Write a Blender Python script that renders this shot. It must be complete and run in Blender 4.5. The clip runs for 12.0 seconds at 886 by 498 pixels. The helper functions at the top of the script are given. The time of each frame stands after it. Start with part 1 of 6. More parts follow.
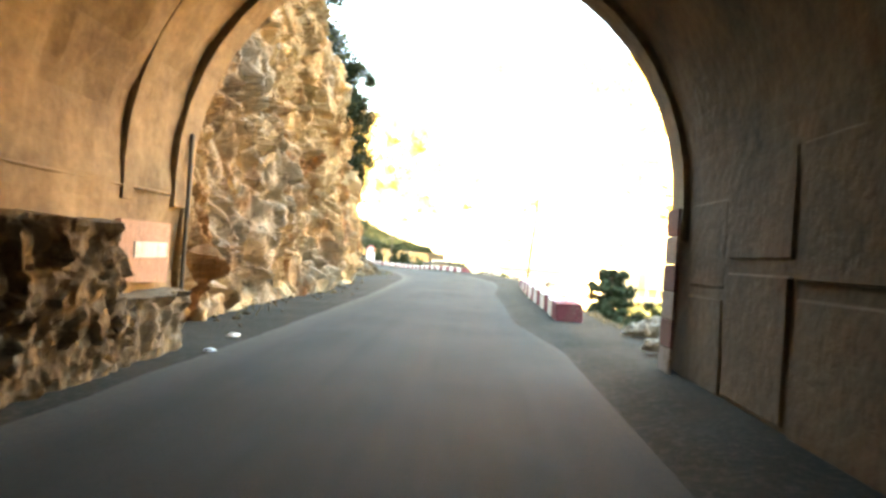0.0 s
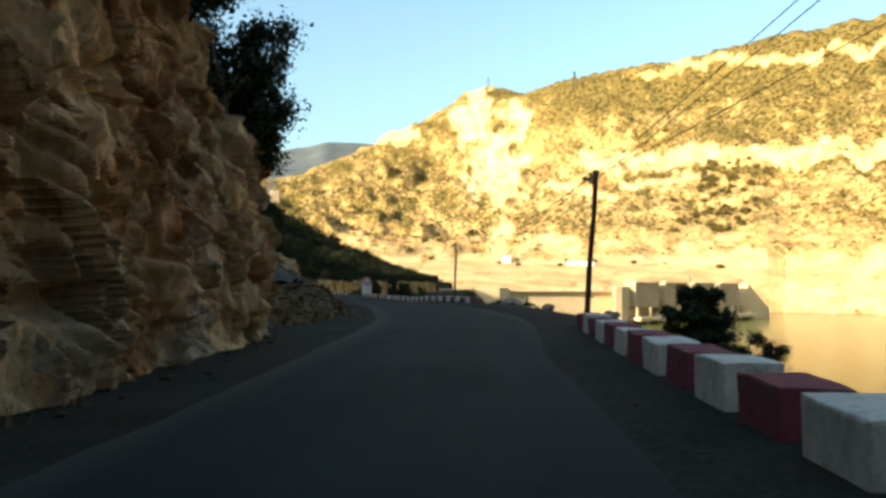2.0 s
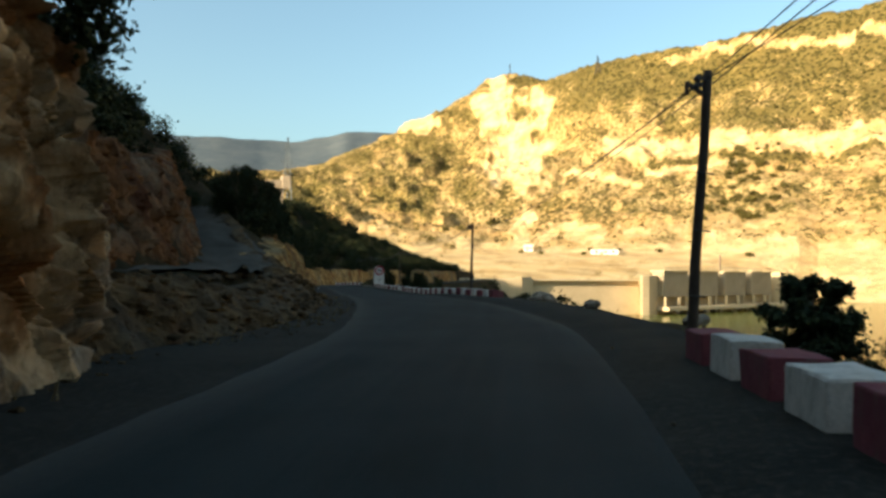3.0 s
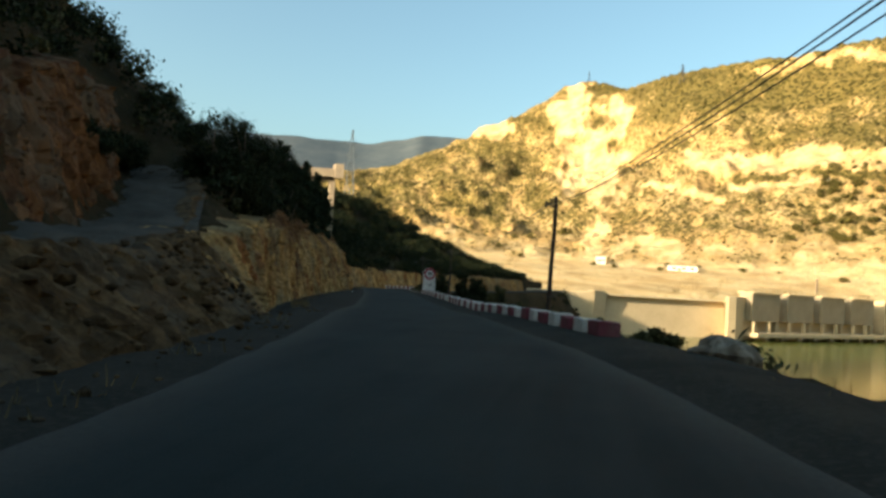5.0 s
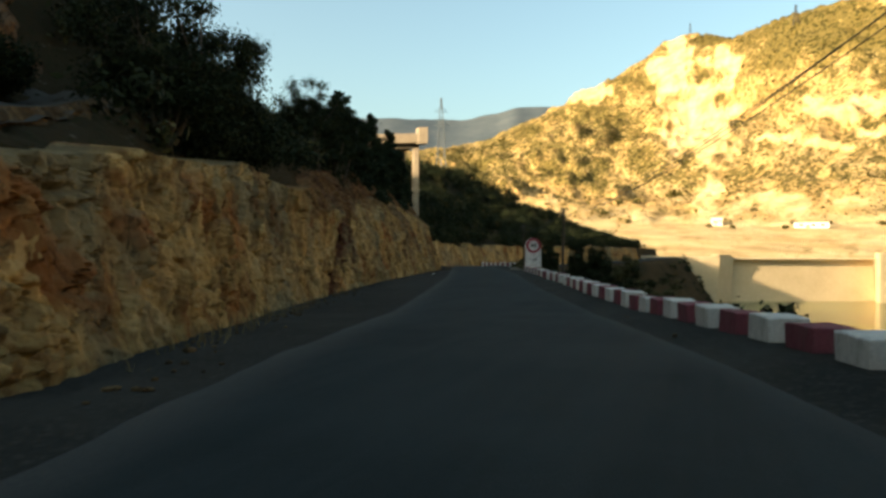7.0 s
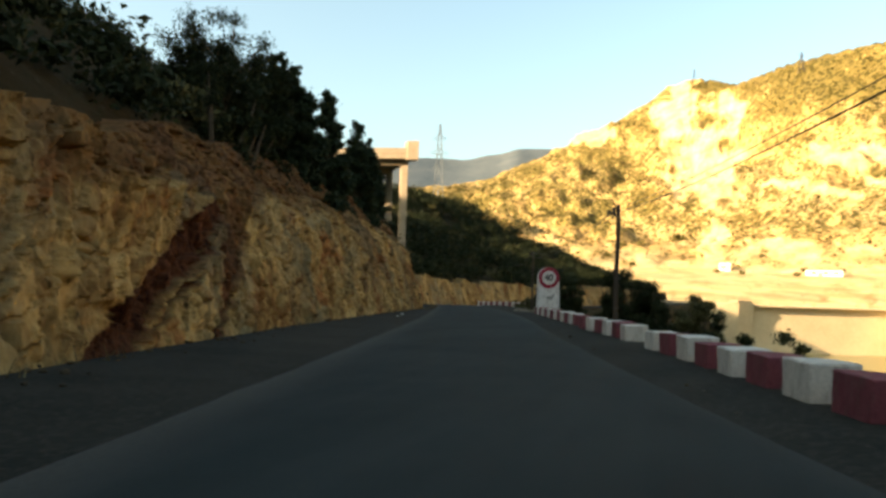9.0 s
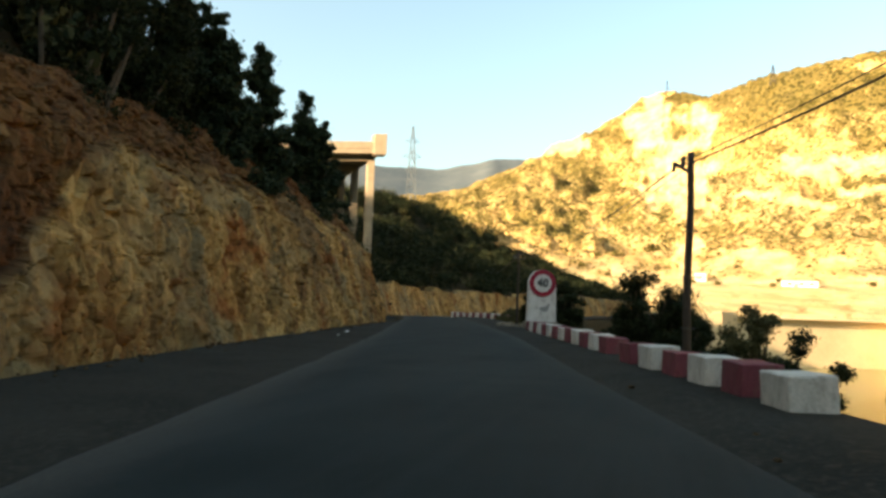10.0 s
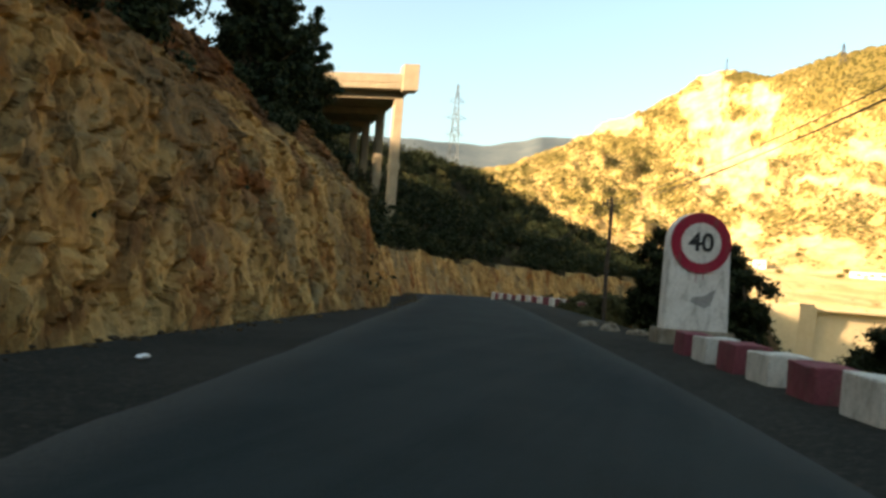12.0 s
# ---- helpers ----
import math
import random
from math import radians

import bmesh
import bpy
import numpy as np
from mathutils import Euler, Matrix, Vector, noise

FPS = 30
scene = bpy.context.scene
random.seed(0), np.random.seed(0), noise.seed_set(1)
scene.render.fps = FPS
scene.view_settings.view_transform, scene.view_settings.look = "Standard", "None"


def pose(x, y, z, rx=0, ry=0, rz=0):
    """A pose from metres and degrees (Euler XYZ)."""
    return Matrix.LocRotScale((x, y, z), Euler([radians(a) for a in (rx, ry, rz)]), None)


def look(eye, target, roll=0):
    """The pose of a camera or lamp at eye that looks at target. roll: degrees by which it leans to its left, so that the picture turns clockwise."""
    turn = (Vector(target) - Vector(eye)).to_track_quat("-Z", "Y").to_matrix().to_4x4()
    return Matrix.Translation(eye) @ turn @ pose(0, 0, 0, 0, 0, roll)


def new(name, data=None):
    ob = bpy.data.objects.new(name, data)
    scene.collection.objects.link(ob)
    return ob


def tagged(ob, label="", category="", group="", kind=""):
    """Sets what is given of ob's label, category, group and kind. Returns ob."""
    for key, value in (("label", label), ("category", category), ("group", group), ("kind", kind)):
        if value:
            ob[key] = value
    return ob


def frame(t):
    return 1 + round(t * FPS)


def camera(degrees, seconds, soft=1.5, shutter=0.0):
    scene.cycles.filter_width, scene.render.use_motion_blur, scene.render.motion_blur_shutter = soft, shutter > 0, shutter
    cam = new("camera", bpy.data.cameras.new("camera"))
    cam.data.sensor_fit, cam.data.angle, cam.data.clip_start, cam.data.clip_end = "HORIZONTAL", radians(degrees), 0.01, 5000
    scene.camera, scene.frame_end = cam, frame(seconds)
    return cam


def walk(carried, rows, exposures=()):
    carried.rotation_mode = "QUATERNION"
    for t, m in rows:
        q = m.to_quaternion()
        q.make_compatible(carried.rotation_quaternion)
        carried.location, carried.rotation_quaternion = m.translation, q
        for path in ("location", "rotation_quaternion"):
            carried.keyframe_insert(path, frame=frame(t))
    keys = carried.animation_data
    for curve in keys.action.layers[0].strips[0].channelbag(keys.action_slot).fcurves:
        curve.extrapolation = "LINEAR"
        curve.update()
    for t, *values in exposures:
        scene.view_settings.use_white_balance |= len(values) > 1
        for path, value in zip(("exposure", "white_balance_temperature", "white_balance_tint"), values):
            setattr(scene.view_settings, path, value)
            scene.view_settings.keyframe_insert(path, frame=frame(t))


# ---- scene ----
cam = camera(62.5, 12.0, 3.0, 0.12)
PATH = [
    (0, look((0.050, -1.250, 1.020), (-0.435, 8.730, 1.102), 4.05)),
    (0.5, look((0.084, 2.431, 0.741), (-0.704, 12.398, 0.938), 0.10)),
    (1, look((-0.128, 5.465, 0.880), (-0.733, 15.442, 1.197), 0.47)),
    (1.5, look((-0.139, 8.758, 0.887), (-0.911, 18.702, 1.607), 2.02)),
    (2, look((-0.205, 12.477, 0.916), (-0.811, 22.448, 1.387), 0.44)),
    (2.5, look((-0.216, 16.312, 0.923), (-1.022, 26.277, 1.174), -0.60)),
    (4.5, look((-0.951, 32.710, 0.935), (-2.394, 42.582, 1.613), 5.36)),
    (5, look((-1.435, 36.534, 0.895), (-3.264, 46.358, 1.276), 3.51)),
    (5.5, look((-2.084, 40.383, 0.866), (-4.288, 50.136, 1.015), 0.74)),
    (6, look((-2.859, 44.399, 0.802), (-5.228, 54.115, 0.857), 3.99)),
    (6.5, look((-3.706, 48.470, 0.779), (-6.181, 58.157, 0.983), 5.67)),
    (7, look((-4.744, 52.354, 0.824), (-7.905, 61.841, 0.822), 0.25)),
    (9, look((-9.038, 69.064, 0.349), (-12.194, 78.538, 0.881), 1.90)),
    (9.5, look((-10.286, 73.537, 0.330), (-13.532, 82.981, 0.845), 1.51)),
    (10, look((-11.538, 78.054, 0.280), (-14.356, 87.624, 0.959), 2.08)),
    (10.5, look((-12.764, 82.409, 0.274), (-15.969, 91.866, 0.810), 2.29)),
    (11, look((-13.975, 86.829, 0.221), (-16.955, 96.362, 0.717), 2.98)),
    (11.5, look((-15.109, 91.174, 0.224), (-18.190, 100.680, 0.598), 3.58)),
    (12, look((-16.299, 95.138, 0.154), (-19.663, 104.550, 0.480), 4.44)),
]

# ---------------------------------------------------------------- light
# stops, kelvin and tint of the white balance
EXPO = [(0.0, 5.75, 8600, 10), (0.3, 5.35, 8100, 10), (0.5, 4.85, 7700, 9), (0.8, 4.1, 7100, 8), (1.0, 3.55, 6900, 7), (1.25, 2.75, 6800, 6), (1.5, 2.15, 6900, 4), (2.0, 1.6, 6900, 2),
        (2.5, 1.33, 6950, 2), (4.5, 1.18, 6750, -2), (5.5, 1.18, 7250, 0), (7.0, 1.4, 7700, 2), (9.0, 1.82, 8300, 6), (12.0, 1.9, 8300, 6)]
walk(cam, PATH, EXPO)

SUN_AZ, SUN_EL = radians(-129), radians(16.5)          # from the left and behind, low
world = bpy.data.worlds.new("sky")
scene.world = world
world.use_nodes = True
wn, wl = world.node_tree.nodes, world.node_tree.links
wn.clear()
sky = wn.new("ShaderNodeTexSky")
sky.sky_type, sky.sun_disc = "NISHITA", False
sky.sun_elevation, sky.sun_rotation = SUN_EL, SUN_AZ
sky.air_density, sky.dust_density, sky.ozone_density, sky.altitude = 1.0, 5.0, 2.0, 300
bg = wn.new("ShaderNodeBackground")
bg.inputs[1].default_value = 0.15
wo = wn.new("ShaderNodeOutputWorld")
haze = wn.new("ShaderNodeMix")                       # slightly greener, dusty air
haze.data_type, haze.blend_type = "RGBA", "MULTIPLY"
haze.inputs[0].default_value = 1.0
haze.inputs[7].default_value = (0.96, 1.02, 0.95, 1)
wl.new(sky.outputs[0], haze.inputs[6])
wl.new(haze.outputs[2], bg.inputs[0])
wl.new(bg.outputs[0], wo.inputs[0])
sun_data = bpy.data.lights.new("sun", "SUN")
sun_data.energy, sun_data.angle, sun_data.color = 4.9, radians(0.5), (1.0, 0.78, 0.60)
sun = new("sun", sun_data)
sun_dir = Vector((math.sin(SUN_AZ) * math.cos(SUN_EL), math.cos(SUN_AZ) * math.cos(SUN_EL), math.sin(SUN_EL)))
sun.matrix_world = look(sun_dir * 300, (0, 0, 0))

# ---------------------------------------------------------------- materials


def material(name, rough=0.9, metal=0.0, spec=0.3):
    m = bpy.data.materials.new(name)
    m.use_nodes = True
    nt = m.node_tree
    b = nt.nodes["Principled BSDF"]
    b.inputs["Roughness"].default_value = rough
    b.inputs["Metallic"].default_value = metal
    b.inputs["Specular IOR Level"].default_value = spec
    return m, nt, b


def coords(nt, scale=(1, 1, 1)):
    c = nt.nodes.new("ShaderNodeTexCoord")
    mp = nt.nodes.new("ShaderNodeMapping")
    mp.inputs["Scale"].default_value = scale
    nt.links.new(c.outputs["Object"], mp.inputs[0])
    return mp.outputs[0]


def noise_node(nt, vec, scale, detail=6, rough=0.6, distort=0.0):
    n = nt.nodes.new("ShaderNodeTexNoise")
    n.inputs["Scale"].default_value = scale
    n.inputs["Detail"].default_value = detail
    n.inputs["Roughness"].default_value = rough
    n.inputs["Distortion"].default_value = distort
    nt.links.new(vec, n.inputs["Vector"])
    return n.outputs[0]


def voronoi_node(nt, vec, scale, feature="F1", out=0):
    n = nt.nodes.new("ShaderNodeTexVoronoi")
    n.feature = feature
    n.inputs["Scale"].default_value = scale
    nt.links.new(vec, n.inputs["Vector"])
    return n.outputs[out]


def ramp(nt, fac, stops):
    r = nt.nodes.new("ShaderNodeValToRGB")
    e = r.color_ramp.elements
    while len(e) < len(stops):
        e.new(0.5)
    for el, (p, c) in zip(e, stops):
        el.position = p
        el.color = (*c, 1) if isinstance(c, tuple) else (c, c, c, 1)
    nt.links.new(fac, r.inputs[0])
    return r.outputs[0]


def mix(nt, fac, a, b, mode="MIX"):
    m = nt.nodes.new("ShaderNodeMix")
    m.data_type, m.blend_type = "RGBA", mode
    for sock, v in ((m.inputs[0], fac), (m.inputs[6], a), (m.inputs[7], b)):
        if isinstance(v, (int, float)):
            sock.default_value = v
        elif isinstance(v, tuple):
            sock.default_value = (*v, 1)
        else:
            nt.links.new(v, sock)
    return m.outputs[2]


def calc(nt, op, a, b=0.0):
    m = nt.nodes.new("ShaderNodeMath")
    m.operation = op
    m.use_clamp = op in ("MULTIPLY", "ADD", "SUBTRACT")
    for sock, v in ((m.inputs[0], a), (m.inputs[1], b)):
        if isinstance(v, (int, float)):
            sock.default_value = v
        else:
            nt.links.new(v, sock)
    return m.outputs[0]


def bump(nt, b, height, strength=0.5, dist=0.02):
    n = nt.nodes.new("ShaderNodeBump")
    n.inputs["Strength"].default_value = strength
    n.inputs["Distance"].default_value = dist
    nt.links.new(height, n.inputs["Height"])
    nt.links.new(n.outputs[0], b.inputs["Normal"])


def attribute(nt, name):
    a = nt.nodes.new("ShaderNodeAttribute")
    a.attribute_name = name
    return a.outputs["Fac"]


def simple(name, dark, light, scale=3.0, rough=0.85, metal=0.0, bumps=0.3, dist=0.01, fine=30.0, spec=0.3):
    """A plain surface with stains at one scale and grain at another."""
    m, nt, b = material(name, rough, metal, spec)
    v = coords(nt)
    big = noise_node(nt, v, scale, 5, 0.65)
    small = noise_node(nt, v, fine, 4, 0.6)
    f = calc(nt, "ADD", calc(nt, "MULTIPLY", big, 0.7), calc(nt, "MULTIPLY", small, 0.3))
    col = ramp(nt, f, [(0.32, dark), (0.68, light)])
    nt.links.new(col, b.inputs["Base Color"])
    if bumps:
        bump(nt, b, small, bumps, dist)
    return m


def rock_material(name, pale, mid, rust, grey, scale=1.0, rust_at=0.56, upright=0.55):
    """Broken limestone: pale, ochre and rusty patches, fine grain, and crevices with their shade multiplied into the
    colour. Seams of rust are stored with the mesh.
    """
    m, nt, b = material(name, 0.95, 0, 0.05)
    v = coords(nt)
    warp = nt.nodes.new("ShaderNodeMapping")
    warp.inputs["Scale"].default_value = (1.0, 1.0, upright)
    warp.inputs["Rotation"].default_value = (0.35, 0.15, 0.0)
    nt.links.new(v, warp.inputs[0])
    w = warp.outputs[0]
    jig = nt.nodes.new("ShaderNodeTexNoise")
    jig.inputs["Scale"].default_value = 2.2 * scale
    jig.inputs["Detail"].default_value = 4
    nt.links.new(w, jig.inputs["Vector"])
    add = nt.nodes.new("ShaderNodeMix")
    add.data_type, add.blend_type = "RGBA", "LINEAR_LIGHT"
    add.inputs[0].default_value = 0.35
    nt.links.new(w, add.inputs[6])
    nt.links.new(jig.outputs["Color"], add.inputs[7])
    w = add.outputs[2]
    patch = noise_node(nt, v, 0.35 * scale, 5, 0.65, 0.6)
    lime = noise_node(nt, coords(nt, (0.9, 0.9, 0.6)), 0.22 * scale, 5, 0.6, 1.0)
    streak = noise_node(nt, coords(nt, (1.0, 1.0, 0.3)), 1.5 * scale, 7, 0.7, 0.5)
    cells = nt.nodes.new("ShaderNodeTexVoronoi")
    cells.inputs["Scale"].default_value = 1.6 * scale
    nt.links.new(w, cells.inputs["Vector"])
    sep = nt.nodes.new("ShaderNodeSeparateColor")
    nt.links.new(cells.outputs["Color"], sep.inputs[0])
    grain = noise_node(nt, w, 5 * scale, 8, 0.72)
    fine = noise_node(nt, v, 34 * scale, 4, 0.65)
    c = mix(nt, ramp(nt, streak, [(0.40, 0.0), (0.60, 1.0)]), mid, pale)
    c = mix(nt, ramp(nt, lime, [(0.47, 0.0), (0.60, 0.85)]), c, grey)
    c = mix(nt, ramp(nt, patch, [(rust_at, 0.0), (rust_at + 0.11, 0.85)]), c, rust)
    # single blocks differ in tone, and a few show a fresh pale break
    c = mix(nt, 0.85, c, ramp(nt, sep.outputs[0], [(0.0, 0.5), (1.0, 1.0)]), "MULTIPLY")
    c = mix(nt, ramp(nt, sep.outputs[1], [(0.86, 0.0), (0.93, 0.6)]), c, pale)
    c = mix(nt, attribute(nt, "rust"), c, mix(nt, ramp(nt, grain, [(0.35, 0.0), (0.65, 1.0)]), (0.025, 0.010, 0.007), (0.13, 0.046, 0.02)))
    # crevice shade painted in: darker where the bump noise dips
    crev_shade = ramp(nt, grain, [(0.33, 0.12), (0.46, 1.0)])
    c = mix(nt, 0.8, c, crev_shade, "MULTIPLY")
    c = mix(nt, 0.5, c, ramp(nt, fine, [(0.3, 0.55), (0.7, 1.0)]), "MULTIPLY")
    nt.links.new(c, b.inputs["Base Color"])
    bump(nt, b, grain, 1.0, 0.075 / scale)
    return m


M_ROCK_A = rock_material("tawny_rock", (0.62, 0.43, 0.235), (0.33, 0.195, 0.092), (0.25, 0.105, 0.038), (0.34, 0.285, 0.215), 1.1, 0.53)
M_ROCK_B = rock_material("ochre_rock", (0.53, 0.335, 0.13), (0.275, 0.142, 0.05), (0.25, 0.088, 0.026), (0.25, 0.197, 0.11), 0.95, 0.545, 0.4)
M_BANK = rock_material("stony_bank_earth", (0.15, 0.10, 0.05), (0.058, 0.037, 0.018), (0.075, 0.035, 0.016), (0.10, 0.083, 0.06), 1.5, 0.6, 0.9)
M_RUSTROCK = rock_material("rust_red_rock", (0.20, 0.095, 0.04), (0.10, 0.045, 0.02), (0.09, 0.035, 0.02), (0.16, 0.12, 0.08), 1.2, 0.55)
M_LINING = rock_material("tunnel_rubble_rock", (0.36, 0.25, 0.14), (0.19, 0.125, 0.07), (0.14, 0.08, 0.045), (0.26, 0.21, 0.15), 3.0, 0.6)


def asphalt_material():
    m, nt, b = material("worn_asphalt", 0.9, 0, 0.08)
    v = coords(nt)
    big = noise_node(nt, v, 0.4, 5, 0.6)
    stone = voronoi_node(nt, v, 70, "F1")
    fine = noise_node(nt, v, 22, 5, 0.7)
    wear = attribute(nt, "wear")
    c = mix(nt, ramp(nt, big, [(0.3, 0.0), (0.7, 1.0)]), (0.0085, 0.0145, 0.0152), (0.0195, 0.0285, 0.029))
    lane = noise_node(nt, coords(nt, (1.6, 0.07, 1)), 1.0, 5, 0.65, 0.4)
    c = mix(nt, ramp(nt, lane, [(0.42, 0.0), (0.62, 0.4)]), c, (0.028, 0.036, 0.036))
    c = mix(nt, calc(nt, "MULTIPLY", wear, ramp(nt, fine, [(0.25, 0.35), (0.7, 1.0)])), c, (0.075, 0.069, 0.06))
    c = mix(nt, 0.5, c, ramp(nt, stone, [(0.1, 1.0), (0.6, 0.55)]), "MULTIPLY")
    nt.links.new(c, b.inputs["Base Color"])
    bump(nt, b, stone, 0.5, 0.006)
    return m


M_ASPHALT = asphalt_material()


def dirt_material(name, a, b_, c_, scale=1.0):
    m, nt, b = material(name, 0.96, 0, 0.04)
    v = coords(nt)
    big = noise_node(nt, v, 0.5 * scale, 6, 0.65)
    peb = voronoi_node(nt, v, 9 * scale, "F1")
    fine = noise_node(nt, v, 14 * scale, 6, 0.7)
    c = mix(nt, ramp(nt, big, [(0.35, 0.0), (0.65, 1.0)]), a, b_)
    c = mix(nt, ramp(nt, fine, [(0.5, 0.0), (0.72, 0.8)]), c, c_)
    c = mix(nt, 0.4, c, ramp(nt, peb, [(0.0, 1.0), (0.5, 0.6)]), "MULTIPLY")
    nt.links.new(c, b.inputs["Base Color"])
    bump(nt, b, fine, 0.8, 0.04 / scale)
    return m


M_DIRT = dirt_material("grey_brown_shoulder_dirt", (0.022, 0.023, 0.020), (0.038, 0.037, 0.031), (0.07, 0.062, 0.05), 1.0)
M_TRACK = dirt_material("pale_grey_track_dirt", (0.06, 0.054, 0.044), (0.09, 0.08, 0.066), (0.12, 0.105, 0.085), 1.0)


def slope_material():
    """Hillside soil: brown earth, dry grass and stones."""
    m, nt, b = material("scrub_hillside_earth", 0.97, 0, 0.03)
    v = coords(nt)
    big = noise_node(nt, v, 0.12, 6, 0.65)
    fine = noise_node(nt, v, 4.0, 6, 0.7)
    stones = voronoi_node(nt, v, 2.2, "F1")
    c = mix(nt, ramp(nt, big, [(0.4, 0.0), (0.6, 1.0)]), (0.028, 0.024, 0.014), (0.055, 0.038, 0.02))
    c = mix(nt, ramp(nt, fine, [(0.5, 0.0), (0.7, 0.9)]), c, (0.026, 0.03, 0.014))
    c = mix(nt, ramp(nt, stones, [(0.08, 0.8), (0.2, 0.0)]), c, (0.11, 0.09, 0.065))
    nt.links.new(c, b.inputs["Base Color"])
    bump(nt, b, fine, 0.9, 0.25)
    return m


M_SLOPE = slope_material()


def mountain_material():
    """Far sunny hill: pale bare limestone soil under olive scrub; the bare share is stored with the mesh."""
    m, nt, b = material("sunlit_scrub_mountain", 0.97, 0, 0.08)
    v = coords(nt)
    bare = attribute(nt, "bare")
    big = noise_node(nt, v, 0.009, 6, 0.6)
    mid = noise_node(nt, v, 0.05, 7, 0.68)
    speck = noise_node(nt, v, 0.22, 6, 0.7)
    soil = mix(nt, ramp(nt, mid, [(0.36, 0.0), (0.64, 1.0)]), (0.34, 0.222, 0.088), (0.54, 0.39, 0.185))
    soil = mix(nt, ramp(nt, big, [(0.45, 0.0), (0.62, 0.6)]), soil, (0.50, 0.31, 0.12))
    soil = mix(nt, ramp(nt, bare, [(0.72, 0.0), (0.95, 0.8)]), soil, mix(nt, ramp(nt, mid, [(0.4, 0.0), (0.6, 1.0)]), (0.58, 0.40, 0.19), (0.74, 0.57, 0.32)))
    scrub = mix(nt, ramp(nt, big, [(0.35, 0.0), (0.65, 1.0)]), (0.085, 0.07, 0.018), (0.135, 0.108, 0.03))
    lvl = calc(nt, "ADD", calc(nt, "MULTIPLY", speck, 0.7), calc(nt, "MULTIPLY", mid, 0.3))
    lvl = calc(nt, "SUBTRACT", lvl, calc(nt, "MULTIPLY", bare, 0.30))
    cover = ramp(nt, lvl, [(0.345, 0.0), (0.40, 1.0)])
    c = mix(nt, calc(nt, "MULTIPLY", cover, 0.85), soil, scrub)
    # single bushes, thicker where the ground is less bare
    dot = voronoi_node(nt, v, 0.2, "F1")
    reach = calc(nt, "SUBTRACT", calc(nt, "ADD", calc(nt, "MULTIPLY", mid, 0.5), 0.24), calc(nt, "MULTIPLY", bare, 0.36))
    spot = ramp(nt, calc(nt, "SUBTRACT", reach, dot), [(0.0, 0.0), (0.08, 0.9)])
    c = mix(nt, spot, c, (0.05, 0.044, 0.012))
    # bedding and gullies in the bare rock
    rib_ = noise_node(nt, coords(nt, (0.03, 0.03, 0.09)), 1.0, 7, 0.7)
    c = mix(nt, 0.6, c, ramp(nt, rib_, [(0.36, 0.55), (0.56, 1.0)]), "MULTIPLY")
    nt.links.new(c, b.inputs["Base Color"])
    bump(nt, b, calc(nt, "ADD", calc(nt, "MULTIPLY", speck, 0.5), calc(nt, "MULTIPLY", mid, 0.5)), 1.0, 5.0)
    return m


M_MOUNTAIN = mountain_material()
# blue-grey base colour carries the haze of distance
M_FAR = simple("hazy_forest_ridge", (0.045, 0.065, 0.085), (0.10, 0.115, 0.125), 0.004, 0.98, 0, 0, 0.1, 0.03, 0.05)
M_CONCRETE = simple("weathered_concrete", (0.23, 0.185, 0.13), (0.37, 0.305, 0.215), 0.9, 0.9, 0, 0.4, 0.01, 14)
M_DAM = simple("sandy_dam_concrete", (0.46, 0.36, 0.22), (0.60, 0.48, 0.30), 0.12, 0.93, 0, 0.2, 0.05, 1.2)
M_DAM_DARK = simple("stained_dam_concrete", (0.17, 0.12, 0.08), (0.27, 0.2, 0.13), 0.2, 0.9, 0, 0.2, 0.05, 1.5)
M_GATE = simple("grey_gate_steel", (0.30, 0.24, 0.16), (0.40, 0.32, 0.22), 0.3, 0.7, 0.1, 0.1, 0.02, 3)
# the shade on the tunnel's right side is mixed into this darker colour
M_SHADED_STONE = simple("shade_toned_tunnel_stone", (0.05, 0.029, 0.014), (0.17, 0.102, 0.05), 0.8, 0.95, 0, 0.7, 0.03, 7)
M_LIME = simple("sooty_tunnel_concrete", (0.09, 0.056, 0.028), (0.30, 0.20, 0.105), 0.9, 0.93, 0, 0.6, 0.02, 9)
M_POLE = simple("dark_creosoted_wood", (0.022, 0.016, 0.012), (0.06, 0.045, 0.033), 5, 0.8, 0, 0.5, 0.01, 60)
M_IRON = simple("dull_iron", (0.04, 0.04, 0.042), (0.09, 0.085, 0.08), 8, 0.6, 0.7, 0.2, 0.004, 50)
M_CABLE = simple("black_cable", (0.012, 0.012, 0.013), (0.02, 0.02, 0.02), 4, 0.6, 0, 0, 0.01, 20)
M_PYLON = simple("galvanised_lattice", (0.09, 0.11, 0.125), (0.15, 0.175, 0.19), 0.5, 0.6, 0.2, 0, 0.01, 3)


